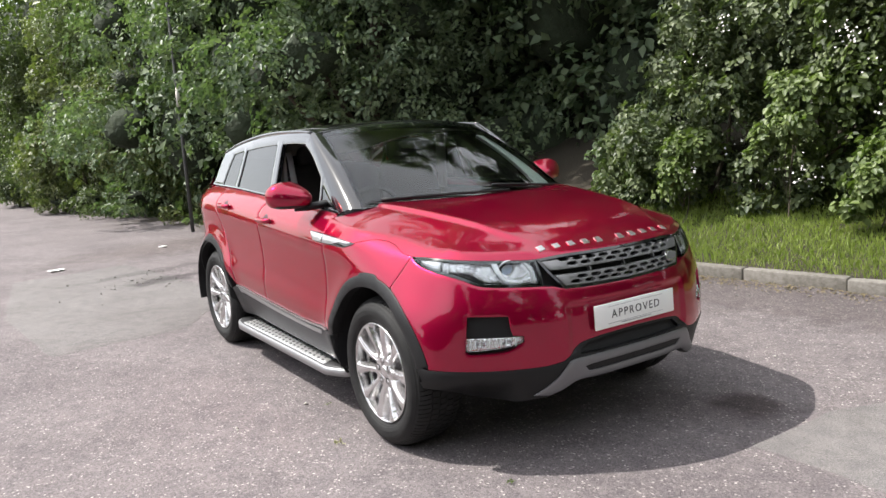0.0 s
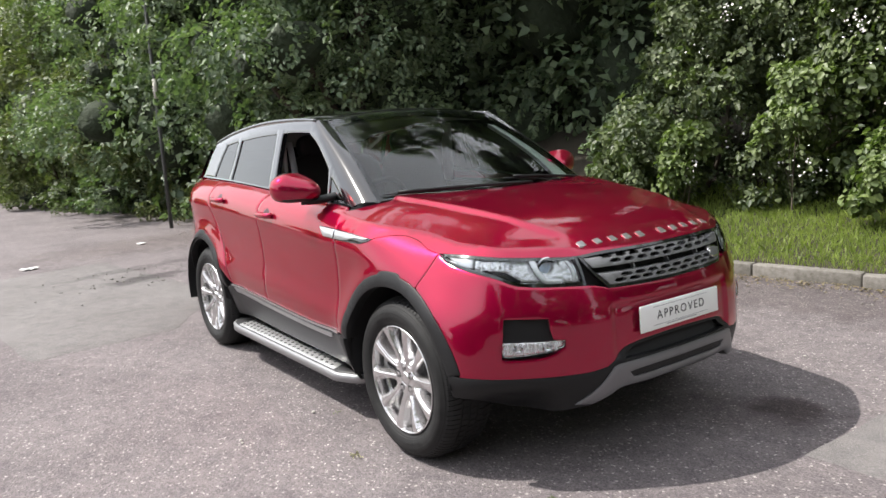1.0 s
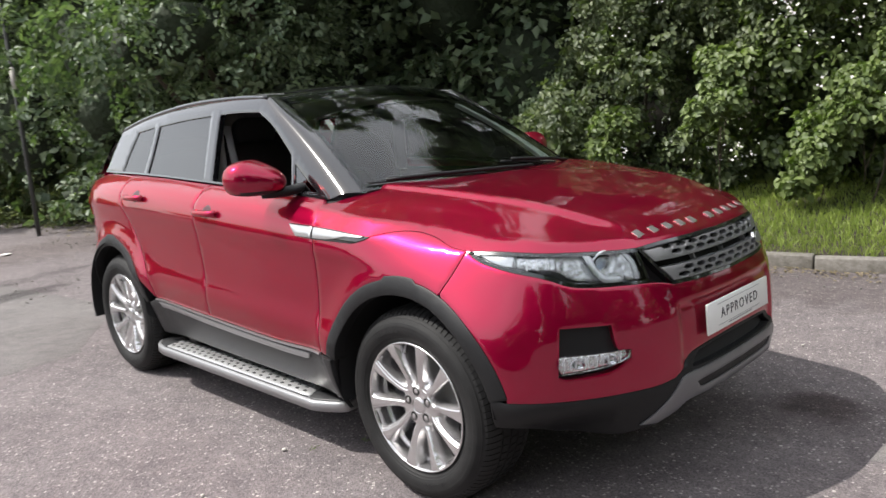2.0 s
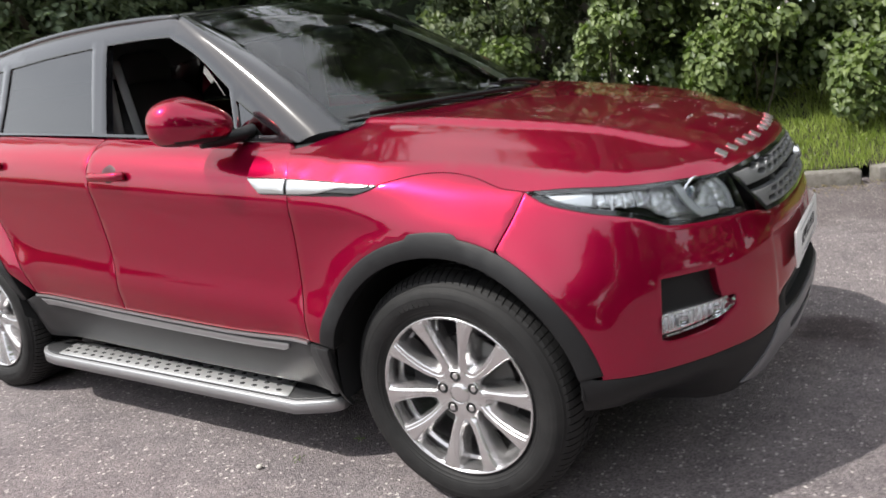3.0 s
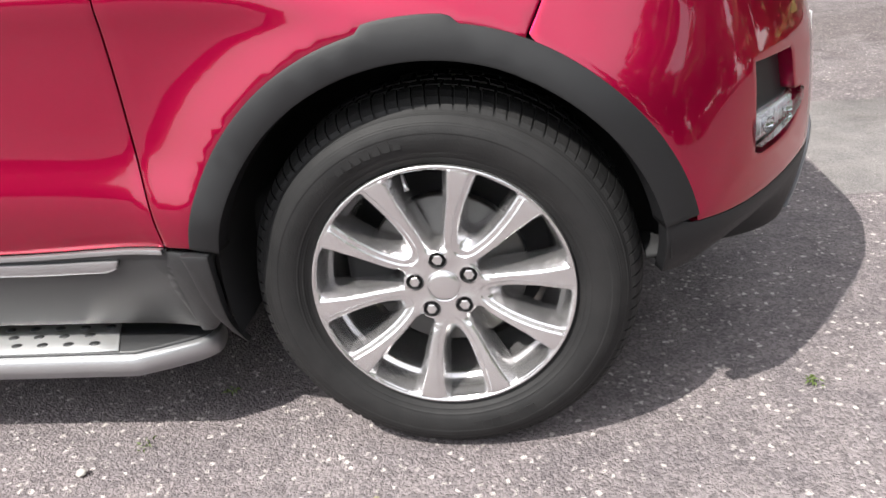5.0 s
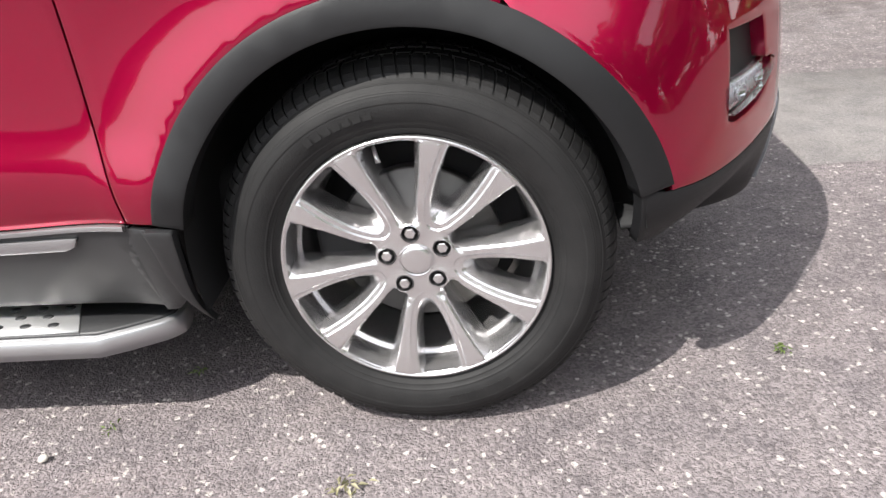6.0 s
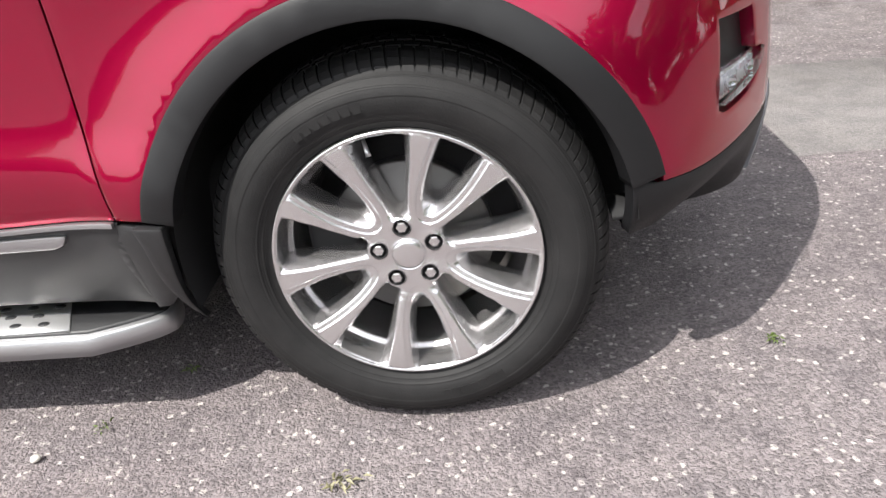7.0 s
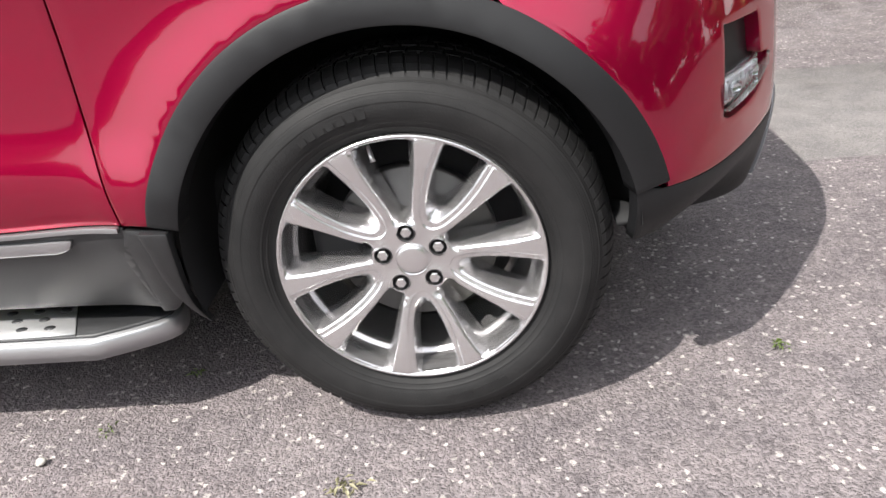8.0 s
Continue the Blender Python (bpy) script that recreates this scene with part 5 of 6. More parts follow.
def make_wheel():
    rim_profile = [(0.206, 0.19), (0.212, 0.10), (0.2215, 0.062), (0.2225, 0.052), (0.2300, 0.049), (0.2310, 0.042), (0.2300, 0.040), (0.2365, 0.012), (0.2388, 0.000), (0.2405, -0.0090), (0.2440, -0.0115), (0.2470, -0.0105), (0.2480, -0.006), (0.248, 0.006)]
    wheel = obj("wheel", *lathe([(r, y - 0.0170) for r, y in rim_profile], 140), ALLOY, None, "silver five twin-spoke alloy wheel with a black tyre")
    tyre_profile = [(0.2465, -0.012), (0.2500, -0.0190), (0.2560, -0.0225), (0.2610, -0.0270), (0.2660, -0.0310), (0.2800, -0.0385), (0.2980, -0.0420), (0.3160, -0.0395), (0.3320, -0.0310), (0.3460, -0.0170), (0.357, 0.001), (0.363, 0.020), (0.3665, 0.045), (0.3685, 0.080), (0.3685, 0.125), (0.3665, 0.165), (0.362, 0.188), (0.352, 0.208), (0.33, 0.226), (0.29, 0.236), (0.26, 0.222), (0.245, 0.205)]
    # fine circular ribs and steps on the wall
    ribbed = []
    for r, y in curve(tyre_profile, 0.0012):
        k = 0.0
        if y < 0.0:
            for r0, w, h in ((0.2625, 0.0012, 0.0012), (0.2710, 0.0007, 0.0010), (0.2725, 0.0007, 0.0010), (0.3225, 0.0007, 0.0011), (0.3255, 0.0007, 0.0009), (0.3375, 0.0009, 0.0014)):
                k += h * math.exp(-((r - r0) / w) ** 2)
            k += 0.0009 * float(smooth(0.3075, 0.3080, r) * smooth(0.3225, 0.3220, r))
        ribbed.append((r, y - k))
    tyre = obj("tyre", *lathe(ribbed, 144), TYRE, wheel, "black road tyre with a worn wall")
    # tread blocks
    blocks = []
    for rowi, (y0, y1, n, r0) in enumerate(((0.044, 0.078, 74, 0.3660), (0.086, 0.118, 74, 0.3670), (0.126, 0.160, 74, 0.3660))):
        for k in range(n):
            a0 = 2 * math.pi * (k + 0.5 * (rowi % 2)) / n
            da = 2 * math.pi / n * 0.40
            v = []
            for dr in (-0.006, 0.0055):
                for a, y in ((a0 - da, y0), (a0 + da, y0), (a0 + da, y1), (a0 - da, y1)):
                    rr = r0 + dr
                    sk = 0.010 * (y - y0) / 0.04 * (1 if rowi % 2 else -1)
                    v.append((rr * math.cos(a + sk), y, rr * math.sin(a + sk)))
            blocks.append((v, [(4, 5, 6, 7), (0, 1, 5, 4), (1, 2, 6, 5), (2, 3, 7, 6), (3, 0, 4, 7)]))
    # shoulder blocks that wrap over the tyre's edge, outside and inside
    path = [(0.340, -0.0225), (0.3485, -0.0135), (0.357, 0.000), (0.3635, 0.018), (0.3672, 0.038)]
    for mirror_ in (False, True):
        n = 96
        for k in range(n):
            a0 = 2 * math.pi * k / n
            w0 = 2 * math.pi / n * (0.45 if k % 2 else 0.42)
            v, f = [], []
            for i_, (r, y) in enumerate(path):
                yy_ = 0.200 - y if mirror_ else y
                up_ = (0.0, 0.0032, 0.0045, 0.0050, 0.0050)[i_]
                oy = -up_ * (0.8, 0.75, 0.5, 0.25, 0.0)[i_] * (-1 if mirror_ else 1)
                for rr_, y_, a in ((r - 0.004, yy_, a0 - w0), (r + up_ * 0.8, yy_ + oy, a0 - w0 * 0.94), (r + up_ * 0.8, yy_ + oy, a0 + w0 * 0.94), (r - 0.004, yy_, a0 + w0)):
                    sk = 0.006 * i_
                    v.append((rr_ * math.cos(a + sk), y_, rr_ * math.sin(a + sk)))
            f = grid_faces(5, 4) + [(16, 17, 18, 19)]
            blocks.append((v, f))
    tagged(obj("tread", *joined(*blocks), TYRE, wheel, flat=True), kind="stuff")
    # raised plain bars on the wall where its lettering stands
    for a0, n_ in ((110, 7), (290, 7)):
        for k in range(n_):
            a = radians(a0 + (k - (n_ - 1) / 2) * 3.7)
            v = []
            for yy in (-0.030, -0.0426):
                for da, r in ((-0.024, 0.287), (0.024, 0.287), (0.024, 0.305), (-0.024, 0.305)):
                    v.append((r * math.cos(a + da), yy, r * math.sin(a + da)))
            obj("wall_mark", v, [(4, 5, 6, 7), (0, 1, 5, 4), (1, 2, 6, 5), (2, 3, 7, 6), (3, 0, 4, 7)], TYRE, wheel, flat=True)
    face = obj("wheel_face", *wheel_face(), ALLOY, wheel, "silver cast face with five twin spokes")
    bm = bmesh.new()
    bm.from_mesh(face.data)
    bmesh.ops.remove_doubles(bm, verts=bm.verts, dist=0.00002)
    bmesh.ops.delete(bm, geom=[v for v in bm.verts if not v.link_faces], context="VERTS")
    # even out the scoops
    bm.verts.ensure_lookup_table()
    _, px_, pz_ = spoke_frame(np.array([v.co.x for v in bm.verts]), np.array([v.co.z for v in bm.verts]))
    crisp = np.minimum(off_loop(px_, pz_, STEP_LOOP), off_loop(px_, pz_, RIDGE_LOOP)) < 0.0036
    free = [v for v, c in zip(bm.verts, crisp) if not c and all(len(e.link_faces) == 2 and e.calc_face_angle(0) < 1.0 for e in v.link_edges)]
    for _ in range(8):
        moved = [(v, 0.4 * v.co.y + 0.6 * sum(e.other_vert(v).co.y for e in v.link_edges) / len(v.link_edges)) for v in free]
        for v, y in moved:
            v.co.y = y
    # keep the steps, the crests and the rims of the openings crisp
    hard = {v for v, c in zip(bm.verts, crisp) if c}
    for e in bm.edges:
        if len(e.link_faces) == 2:
            turn = e.calc_face_angle(0)
            rim_edge = len(e.link_faces[0].verts) != len(e.link_faces[1].verts)
            e.smooth = not (turn > radians(22) and e.verts[0] in hard and e.verts[1] in hard or turn > radians(55) and rim_edge)
    bm.to_mesh(face.data)
    bm.free()
    capv, capf = lathe([(0.0005, -0.0050), (0.020, -0.0047), (0.0285, -0.0040), (0.0294, -0.0020), (0.0302, -0.0020), (0.0310, -0.0046), (0.0325, -0.0040), (0.033, 0.004)], 56)
    obj("centre_cap", capv, capf, ALLOY, wheel, "plain silver centre cap")
    bolt_v, bolt_f = lathe([(0.0006, -0.005), (0.0092, -0.005), (0.0108, -0.003), (0.0108, 0.014)], 6)
    # the seats' colour carries the shade down in the bolt holes
    cup_v, cup_f = lathe([(0.0185, -0.0010), (0.0180, -0.0035), (0.0165, -0.0035), (0.0155, 0.002), (0.0150, 0.016), (0.001, 0.016)], 24)
    for k in range(5):
        a = radians(24 + 72 * k)
        o = Vector((0.0553 * math.cos(a), 0.0, 0.0553 * math.sin(a)))
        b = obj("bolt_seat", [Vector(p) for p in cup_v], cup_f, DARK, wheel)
        b.location = o
        b = obj("bolt", bolt_v, bolt_f, ALLOY, wheel, flat=True)
        b.location = o
    dv, df = lathe([(0.05, 0.060), (0.075, 0.056), (0.082, 0.066), (0.155, 0.066), (0.158, 0.070), (0.158, 0.092), (0.05, 0.092)], 72)
    obj("brake_disc", dv, df, BRAKE, wheel)
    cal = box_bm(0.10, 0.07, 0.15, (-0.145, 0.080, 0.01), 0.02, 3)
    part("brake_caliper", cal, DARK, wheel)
    # near-black disc closing the barrel, the depth behind the spokes put into its colour
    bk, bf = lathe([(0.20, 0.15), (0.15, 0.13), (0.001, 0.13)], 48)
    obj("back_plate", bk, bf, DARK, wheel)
    obj("valve", *tube([(-0.052, 0.006, 0.222), (-0.046, -0.006, 0.206), (-0.044, -0.009, 0.197)], [0.0035, 0.0045, 0.0055], 10), SILVER, wheel)
    return wheel


wheel_fr = make_wheel()
# the tyre's foot, pressed flat on the road
for o in wheel_fr.children:
    if o.name.startswith(("tyre", "tread")):
        for v in o.data.vertices:
            if v.co.z < -0.361:
                over = -0.361 - v.co.z
                v.co.z = -0.361
                v.co.y += over * (-0.6 if v.co.y < 0.1 else 0.6)
wheel_fr.parent = car
wheel_fr.matrix_local = pose(0, -0.885, HUB_Z)
for x, y, rz, ry in ((-2.60, -0.862, 0, 8), (0, 0.885, 180, 0), (-2.60, 0.862, 180, 0)):
    copy_thing(wheel_fr, pose(x, y, HUB_Z, 0, ry, rz))
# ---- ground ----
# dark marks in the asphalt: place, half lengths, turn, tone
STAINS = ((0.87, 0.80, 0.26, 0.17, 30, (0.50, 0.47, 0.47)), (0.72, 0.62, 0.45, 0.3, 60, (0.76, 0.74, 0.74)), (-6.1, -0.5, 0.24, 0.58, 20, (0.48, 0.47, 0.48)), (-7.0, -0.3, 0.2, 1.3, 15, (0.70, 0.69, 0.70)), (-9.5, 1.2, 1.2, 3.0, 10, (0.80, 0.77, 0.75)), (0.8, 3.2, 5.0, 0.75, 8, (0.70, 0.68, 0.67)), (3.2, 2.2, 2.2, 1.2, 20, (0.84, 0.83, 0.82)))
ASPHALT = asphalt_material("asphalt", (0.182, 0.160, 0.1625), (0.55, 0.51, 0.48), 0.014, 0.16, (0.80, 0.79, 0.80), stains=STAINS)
PATCH = asphalt_material("asphalt_patch", (0.182, 0.170, 0.167), (0.34, 0.33, 0.32), 0.006, 0.16, (0.84, 0.83, 0.83), stains=STAINS)
CONCRETE = material("kerb_concrete", (0.205, 0.190, 0.172), rough=0.92, vary=1.0, scale=26, bump=0.006, bump_scale=45, second=(0.115, 0.105, 0.088))
SOIL = material("leaf_litter_soil", (0.045, 0.036, 0.024), rough=0.95, vary=0.9, scale=20, bump=0.02, bump_scale=25)


def kerb_y(x):
    return 3.60 + 0.135 * x + 0.50 * np.clip(x - 0.4, 0, 5.0) ** 1.4


def road_height(x, y):
    return 0.004 * noise.noise(Vector((x * 0.7, y * 0.7, 0))) if math.hypot(x, y) < 14 else 0.0


xs = np.concatenate([[-400, -120, -60, -40], np.linspace(-30, 14, 60), [20, 40, 120, 400]])
ys = np.concatenate([[-400, -120, -50, -25], np.linspace(-14, 3.2, 30), [3.2001, 400]])
vs = [(x, y, -0.004) for x in xs for y in ys]
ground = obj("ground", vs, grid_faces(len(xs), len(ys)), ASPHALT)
ground.data.flip_normals()
tagged(ground, "grey worn asphalt with pale stone chippings", "ground", kind="structure")


def slab_patch(name, pts, mat, label, z=0.0):
    o = outline(*[[pts[i], pts[(i + 1) % len(pts)]] for i in range(len(pts))], step=0.12)
    rng = np.random.default_rng(len(pts) + 5)
    o = o + rng.normal(0, 0.012, o.shape)
    def surf(x, y, lift=0.0):
        return np.stack([x, y, np.full(np.shape(x), z) + lift], -1)
    return tagged(obj(name, *sheet(o, surf, step=0.5, lip=0.01, depth=0.006), mat), label, "road patch", kind="structure")


slab_patch("road_patch", [(1.19, 0.36), (4.5, 0.30), (4.5, 1.50), (1.40, 1.52), (1.20, 1.0)], PATCH, "smooth paler grey repair patch in the asphalt", 0.0005)
slab_patch("road_patch", [(-3.2, -2.05), (-3.35, -0.95), (-4.6, -0.2), (-7.9, -0.6), (-7.6, -2.0), (-5.2, -2.25)], PATCH, "smooth paler grey repair patch in the asphalt", 0.0005)

# kerb stones along the verge
kerb = tagged(new("kerb"), "weathered grey concrete kerb along the grass verge", "kerb", kind="structure")
bm0 = box_bm(0.905, 0.125, 0.25, (0, 0, 0), 0.014, 2)
k0 = part("kerb_stone", bm0, CONCRETE, kerb)
rng = random.Random(4)
x = -6.0
first = True
while x < 8.5:
    slope = float(kerb_y(x + 0.45) - kerb_y(x - 0.45)) / 0.9
    ob = k0 if first else new("kerb_stone", k0.data)
    first = False
    ob.parent = kerb
    ob.matrix_local = pose(x, float(kerb_y(x)) + 0.0625, -0.018 + rng.uniform(-0.004, 0.004), 0, rng.uniform(-0.3, 0.3), math.degrees(math.atan(slope)) + rng.uniform(-0.3, 0.3))
    x += 0.915 / math.sqrt(1 + slope * slope)

# verge and wooded bank
def bank(x, y):
    d = (y - kerb_y(x)) / 1.01
    h = 0.085 + 0.16 * min(d, 2.4) + max(0, d - 2.4) * 0.35
    return min(h, 2.2)


gx = np.linspace(-60, 30, 91)
dv = np.array([0.10, 0.3, 0.6, 1.0, 1.5, 2.0, 2.6, 3.5, 5, 8, 14, 30])
vv = []
for x in gx:
    for d in dv:
        y = kerb_y(max(x, -14)) + d if x > -6 else kerb_y(-6) + d - (-6 - x) * 0.06
        z = bank(x, kerb_y(x) + d)
        if x < -6:
            z -= 0.08 * min(1, (-6 - x) / 2) * (1 if d < 1 else 0.3)
        vv.append((x, y, z + 0.03 * noise.noise(Vector((x, y, 0)))))
verge = tagged(obj("verge", vv, grid_faces(len(gx), len(dv)), SOIL), "dark soil bank under grass and bushes", "verge", kind="structure")
verge.data.flip_normals()

# ---- plants ----
LEAF_DARK = leaf_material("leaf_sycamore", (0.205, 0.250, 0.145), (0.068, 0.102, 0.055))
LEAF_MID = leaf_material("leaf_bramble", (0.150, 0.195, 0.062), (0.040, 0.060, 0.020))
LEAF_FRESH = leaf_material("leaf_bramble_fresh", (0.170, 0.215, 0.070), (0.060, 0.090, 0.028))
LEAF_LIGHT = leaf_material("leaf_light", (0.190, 0.205, 0.085), (0.080, 0.100, 0.044))
LEAF_GREY = leaf_material("leaf_willow", (0.145, 0.172, 0.078), (0.050, 0.070, 0.032))
BARK = material("bark", (0.085, 0.066, 0.048), rough=0.9, vary=0.8, scale=25, bump=0.006, bump_scale=30)
# dark green that holds the shade inside the crowns
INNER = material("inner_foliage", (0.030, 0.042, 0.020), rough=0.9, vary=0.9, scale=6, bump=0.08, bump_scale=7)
BLOSSOM = material("bramble_blossom", (0.62, 0.59, 0.57), rough=0.6, vary=0.2, scale=50)
GRASS = leaf_material("grass_blades", (0.285, 0.345, 0.075), (0.140, 0.190, 0.040))


# leaf outlines: (way along the midrib, half widths across, height), fanned from the stalk
BLADE = ((0, 0, 0), (0.42, -0.55, 1.0), (1, 0, -0.45), (0.42, 0.55, 1.0))
OVATE = ((0, 0, 0), (0.26, -0.50, 0.9), (0.66, -0.40, 0.5), (1, 0, -0.7), (0.66, 0.40, 0.5), (0.26, 0.50, 0.9))


def leaf_mesh(name, pos, nor, size, mat, aspect=0.62, fold=0.18, seed=0, parent=None, label="", shape=BLADE, hang=None):
    """Many leaves in one mesh, each a folded blade with a point, at its place, facing nor; hang gives the ways that they point."""
    rng = np.random.default_rng(seed)
    n = len(pos)
    nor = nor / (np.linalg.norm(nor, axis=1)[:, None] + 1e-9)
    rv = rng.normal(size=(n, 3))
    rv[:, 2] -= 0.6
    if hang is not None:
        rv = hang + 0.35 * rv
    t = rv - nor * np.sum(rv * nor, 1)[:, None]
    t /= np.linalg.norm(t, axis=1)[:, None] + 1e-9
    b = np.cross(nor, t)
    L = (size * rng.uniform(0.6, 1.35, n))[:, None]
    W = L * aspect
    base = pos - t * L * 0.5
    k = len(shape)
    pts = np.stack([base + t * L * u + b * W * v + nor * L * fold * h for u, v, h in shape], 1)
    me = bpy.data.meshes.new(name)
    me.vertices.add(n * k)
    me.vertices.foreach_set("co", pts.reshape(-1).astype(np.float32))
    fan = np.array([(0, i + 1, i) for i in range(1, k - 1)]).reshape(-1)
    idx = (np.arange(n)[:, None] * k + fan[None]).reshape(-1)
    me.loops.add(len(idx))
    me.loops.foreach_set("vertex_index", idx.astype(np.int32))
    me.polygons.add(n * (k - 2))
    me.polygons.foreach_set("loop_start", (np.arange(n * (k - 2)) * 3).astype(np.int32))
    me.update(calc_edges=True)
    me.validate()
    me.materials.append(mat)
    ob = new(name, me)
    ob.parent = parent
    if label:
        tagged(ob, label)
    return ob


def sprays(p, nr, size, each, rng):
    """Leaves set in short sprays: round every point a few leaves along a drooping twig, turned alike."""
    n = len(p)
    nr = nr / (np.linalg.norm(nr, axis=1)[:, None] + 1e-9)
    way = rng.normal(size=(n, 3)) + np.array([0.1, -0.5, -0.5])
    way -= nr * np.sum(way * nr, 1)[:, None]
    way /= np.linalg.norm(way, axis=1)[:, None] + 1e-9
    side = np.cross(nr, way)
    pos, nor, hang = [], [], []
    for i in range(each):
        s_ = (1, -1)[i % 2] * (0.0 if i == each - 1 else 0.55)
        f_ = (i / max(1, each - 1) - 0.35) * each * 0.36
        pos.append(p + (way * f_ + side * s_) * size + nr * rng.normal(0, 0.18, n)[:, None] * size - np.array([0, 0, 0.12]) * size * f_ * abs(f_))
        nor.append(nr + rng.normal(0, 0.28, (n, 3)))
        hang.append(way * 0.8 + side * s_ * 1.4 - np.array([0, 0, 0.35]))
    return np.vstack(pos), np.vstack(nor), np.vstack(hang)


def lump_points(lumps, n, rng, thick=0.35):
    """Points and outward directions scattered in the skins of rounded lumps."""
    c = np.array([l[0] for l in lumps])
    r = np.array([l[1] for l in lumps])
    area = (r[:, 0] * r[:, 1] * r[:, 2]) ** (2 / 3)
    k = rng.choice(len(lumps), n, p=area / area.sum())
    d = rng.normal(size=(n, 3))
    d /= np.linalg.norm(d, axis=1)[:, None]
    q = 1 - thick * rng.random(n) ** 1.6
    p = c[k] + d * r[k] * q[:, None]
    nr = d / r[k]
    nr /= np.linalg.norm(nr, axis=1)[:, None]
    nr = nr + np.array([-0.25, -0.35, 0.75]) + rng.normal(0, 0.45, (n, 3))
    return p, nr


def limb(a, b, r0, r1, rng, bend=0.12, n=7):
    a, b = Vector(a), Vector(b)
    L = (b - a).length
    pts = []
    off = Vector((rng.uniform(-1, 1), rng.uniform(-1, 1), 0)) * bend * L
    for i in range(n):
        t = i / (n - 1)
        pts.append(a.lerp(b, t) + off * math.sin(math.pi * t))
    return tube(pts, [r0 + (r1 - r0) * i / (n - 1) for i in range(n)], 8)


def plant(name, label, category, base, lumps, n, size, mat, seed, trunk=0.06, thick=0.4, aspect=0.62, twigs=7, shape=BLADE, each=0, core=0.30):
    """A woody plant: trunk and limbs under a crown of leaves. Lumps are given relative to its foot."""
    rng = np.random.default_rng(seed)
    rr = random.Random(seed)
    if size < 0.5 and not each:
        n, size = int(n * 1.75), size * 0.74
    thing = tagged(new(name), label, category)
    thing.location = base
    top = max(lumps, key=lambda l: l[0][2])
    pieces = [limb((0, 0, -0.1), (top[0][0] * 0.6, top[0][1] * 0.6, top[0][2]), trunk, trunk * 0.35, rr)]
    for l in lumps[:twigs]:
        z = l[0][2]
        pieces.append(limb((0, 0, max(0, z * 0.35)), l[0], trunk * 0.55, trunk * 0.15, rr))
    obj("trunk", *joined(*pieces), BARK, thing)
    small = []
    for c, r in lumps:
        for _ in range(11):
            d = rng.normal(size=3)
            d /= np.linalg.norm(d)
            small.append((np.array(c) + d * np.array(r) * 0.72, np.array(r) * rng.uniform(0.25, 0.5)))
    p, nr = lump_points(small, n // max(1, each), rng, thick)
    hang = None
    if each:
        p, nr, hang = sprays(p, nr, size, each, rng)
    ok = p[:, 2] > -0.05
    leaf_mesh("crown", p[ok], nr[ok], size, mat, aspect, seed=seed + 1, parent=thing, shape=shape, hang=None if hang is None else hang[ok])
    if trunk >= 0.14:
        # the close-grown inside of the crown: knobbly solids, its shade put into their dark colour
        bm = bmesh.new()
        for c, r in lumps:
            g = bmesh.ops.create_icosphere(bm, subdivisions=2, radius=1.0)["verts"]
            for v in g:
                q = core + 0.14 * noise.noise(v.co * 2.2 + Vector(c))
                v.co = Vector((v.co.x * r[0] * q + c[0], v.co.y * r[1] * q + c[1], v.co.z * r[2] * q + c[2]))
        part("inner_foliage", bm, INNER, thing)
    return thing


EYE_XY = np.array((3.2, -2.55))


def spot(angle, dist):
    return EYE_XY[0] + dist * math.cos(radians(angle)), EYE_XY[1] + dist * math.sin(radians(angle))


rr = random.Random(11)


def bush_lumps(w, d, h, k, seed):
    r = random.Random(seed)
    out = []
    for _ in range(k):
        z = r.uniform(0.12, 0.9) * h
        f_ = 1 - 0.35 * (z / h)
        out.append(((r.uniform(-0.5, 0.5) * w * f_, r.uniform(-0.5, 0.5) * d * f_, z), (w * r.uniform(0.22, 0.34), d * r.uniform(0.25, 0.4), h * r.uniform(0.14, 0.24))))
    # a skirt that reaches the ground
    for _ in range(6):
        out.append(((r.uniform(-0.5, 0.5) * w, r.uniform(-0.5, 0.5) * d, min(0.08 * h, 0.35)), (w * 0.22, d * 0.25, min(0.10 * h, 0.45))))
    return out


# bramble and shrub bank along the verge
for i, (x, off, w, d, h, n, mat, size) in enumerate((
        (3.2, 3.1, 2.6, 2.0, 3.6, 14000, LEAF_MID, 0.088), (1.4, 2.9, 2.5, 2.0, 3.6, 18000, LEAF_MID, 0.086), (-0.2, 2.7, 2.4, 1.9, 3.9, 22000, LEAF_MID, 0.084),
        (-1.7, 2.6, 2.2, 1.8, 3.4, 20000, LEAF_GREY, 0.072), (-3.1, 2.5, 2.0, 1.8, 3.1, 18000, LEAF_GREY, 0.070), (5.4, 3.2, 2.8, 2.2, 3.6, 8000, LEAF_MID, 0.11))):
    base = (x, float(kerb_y(x)) + off, 0.45)
    plant("bramble_bush" if mat is LEAF_MID else "shrub", "dense green bramble bush with white blossom" if mat is LEAF_MID else "dense grey-green shrub on the verge", "bush", base, bush_lumps(w, d, h, 13, i + 3), n, size, mat, 100 + i, trunk=0.035, aspect=0.72, shape=OVATE, each=6)
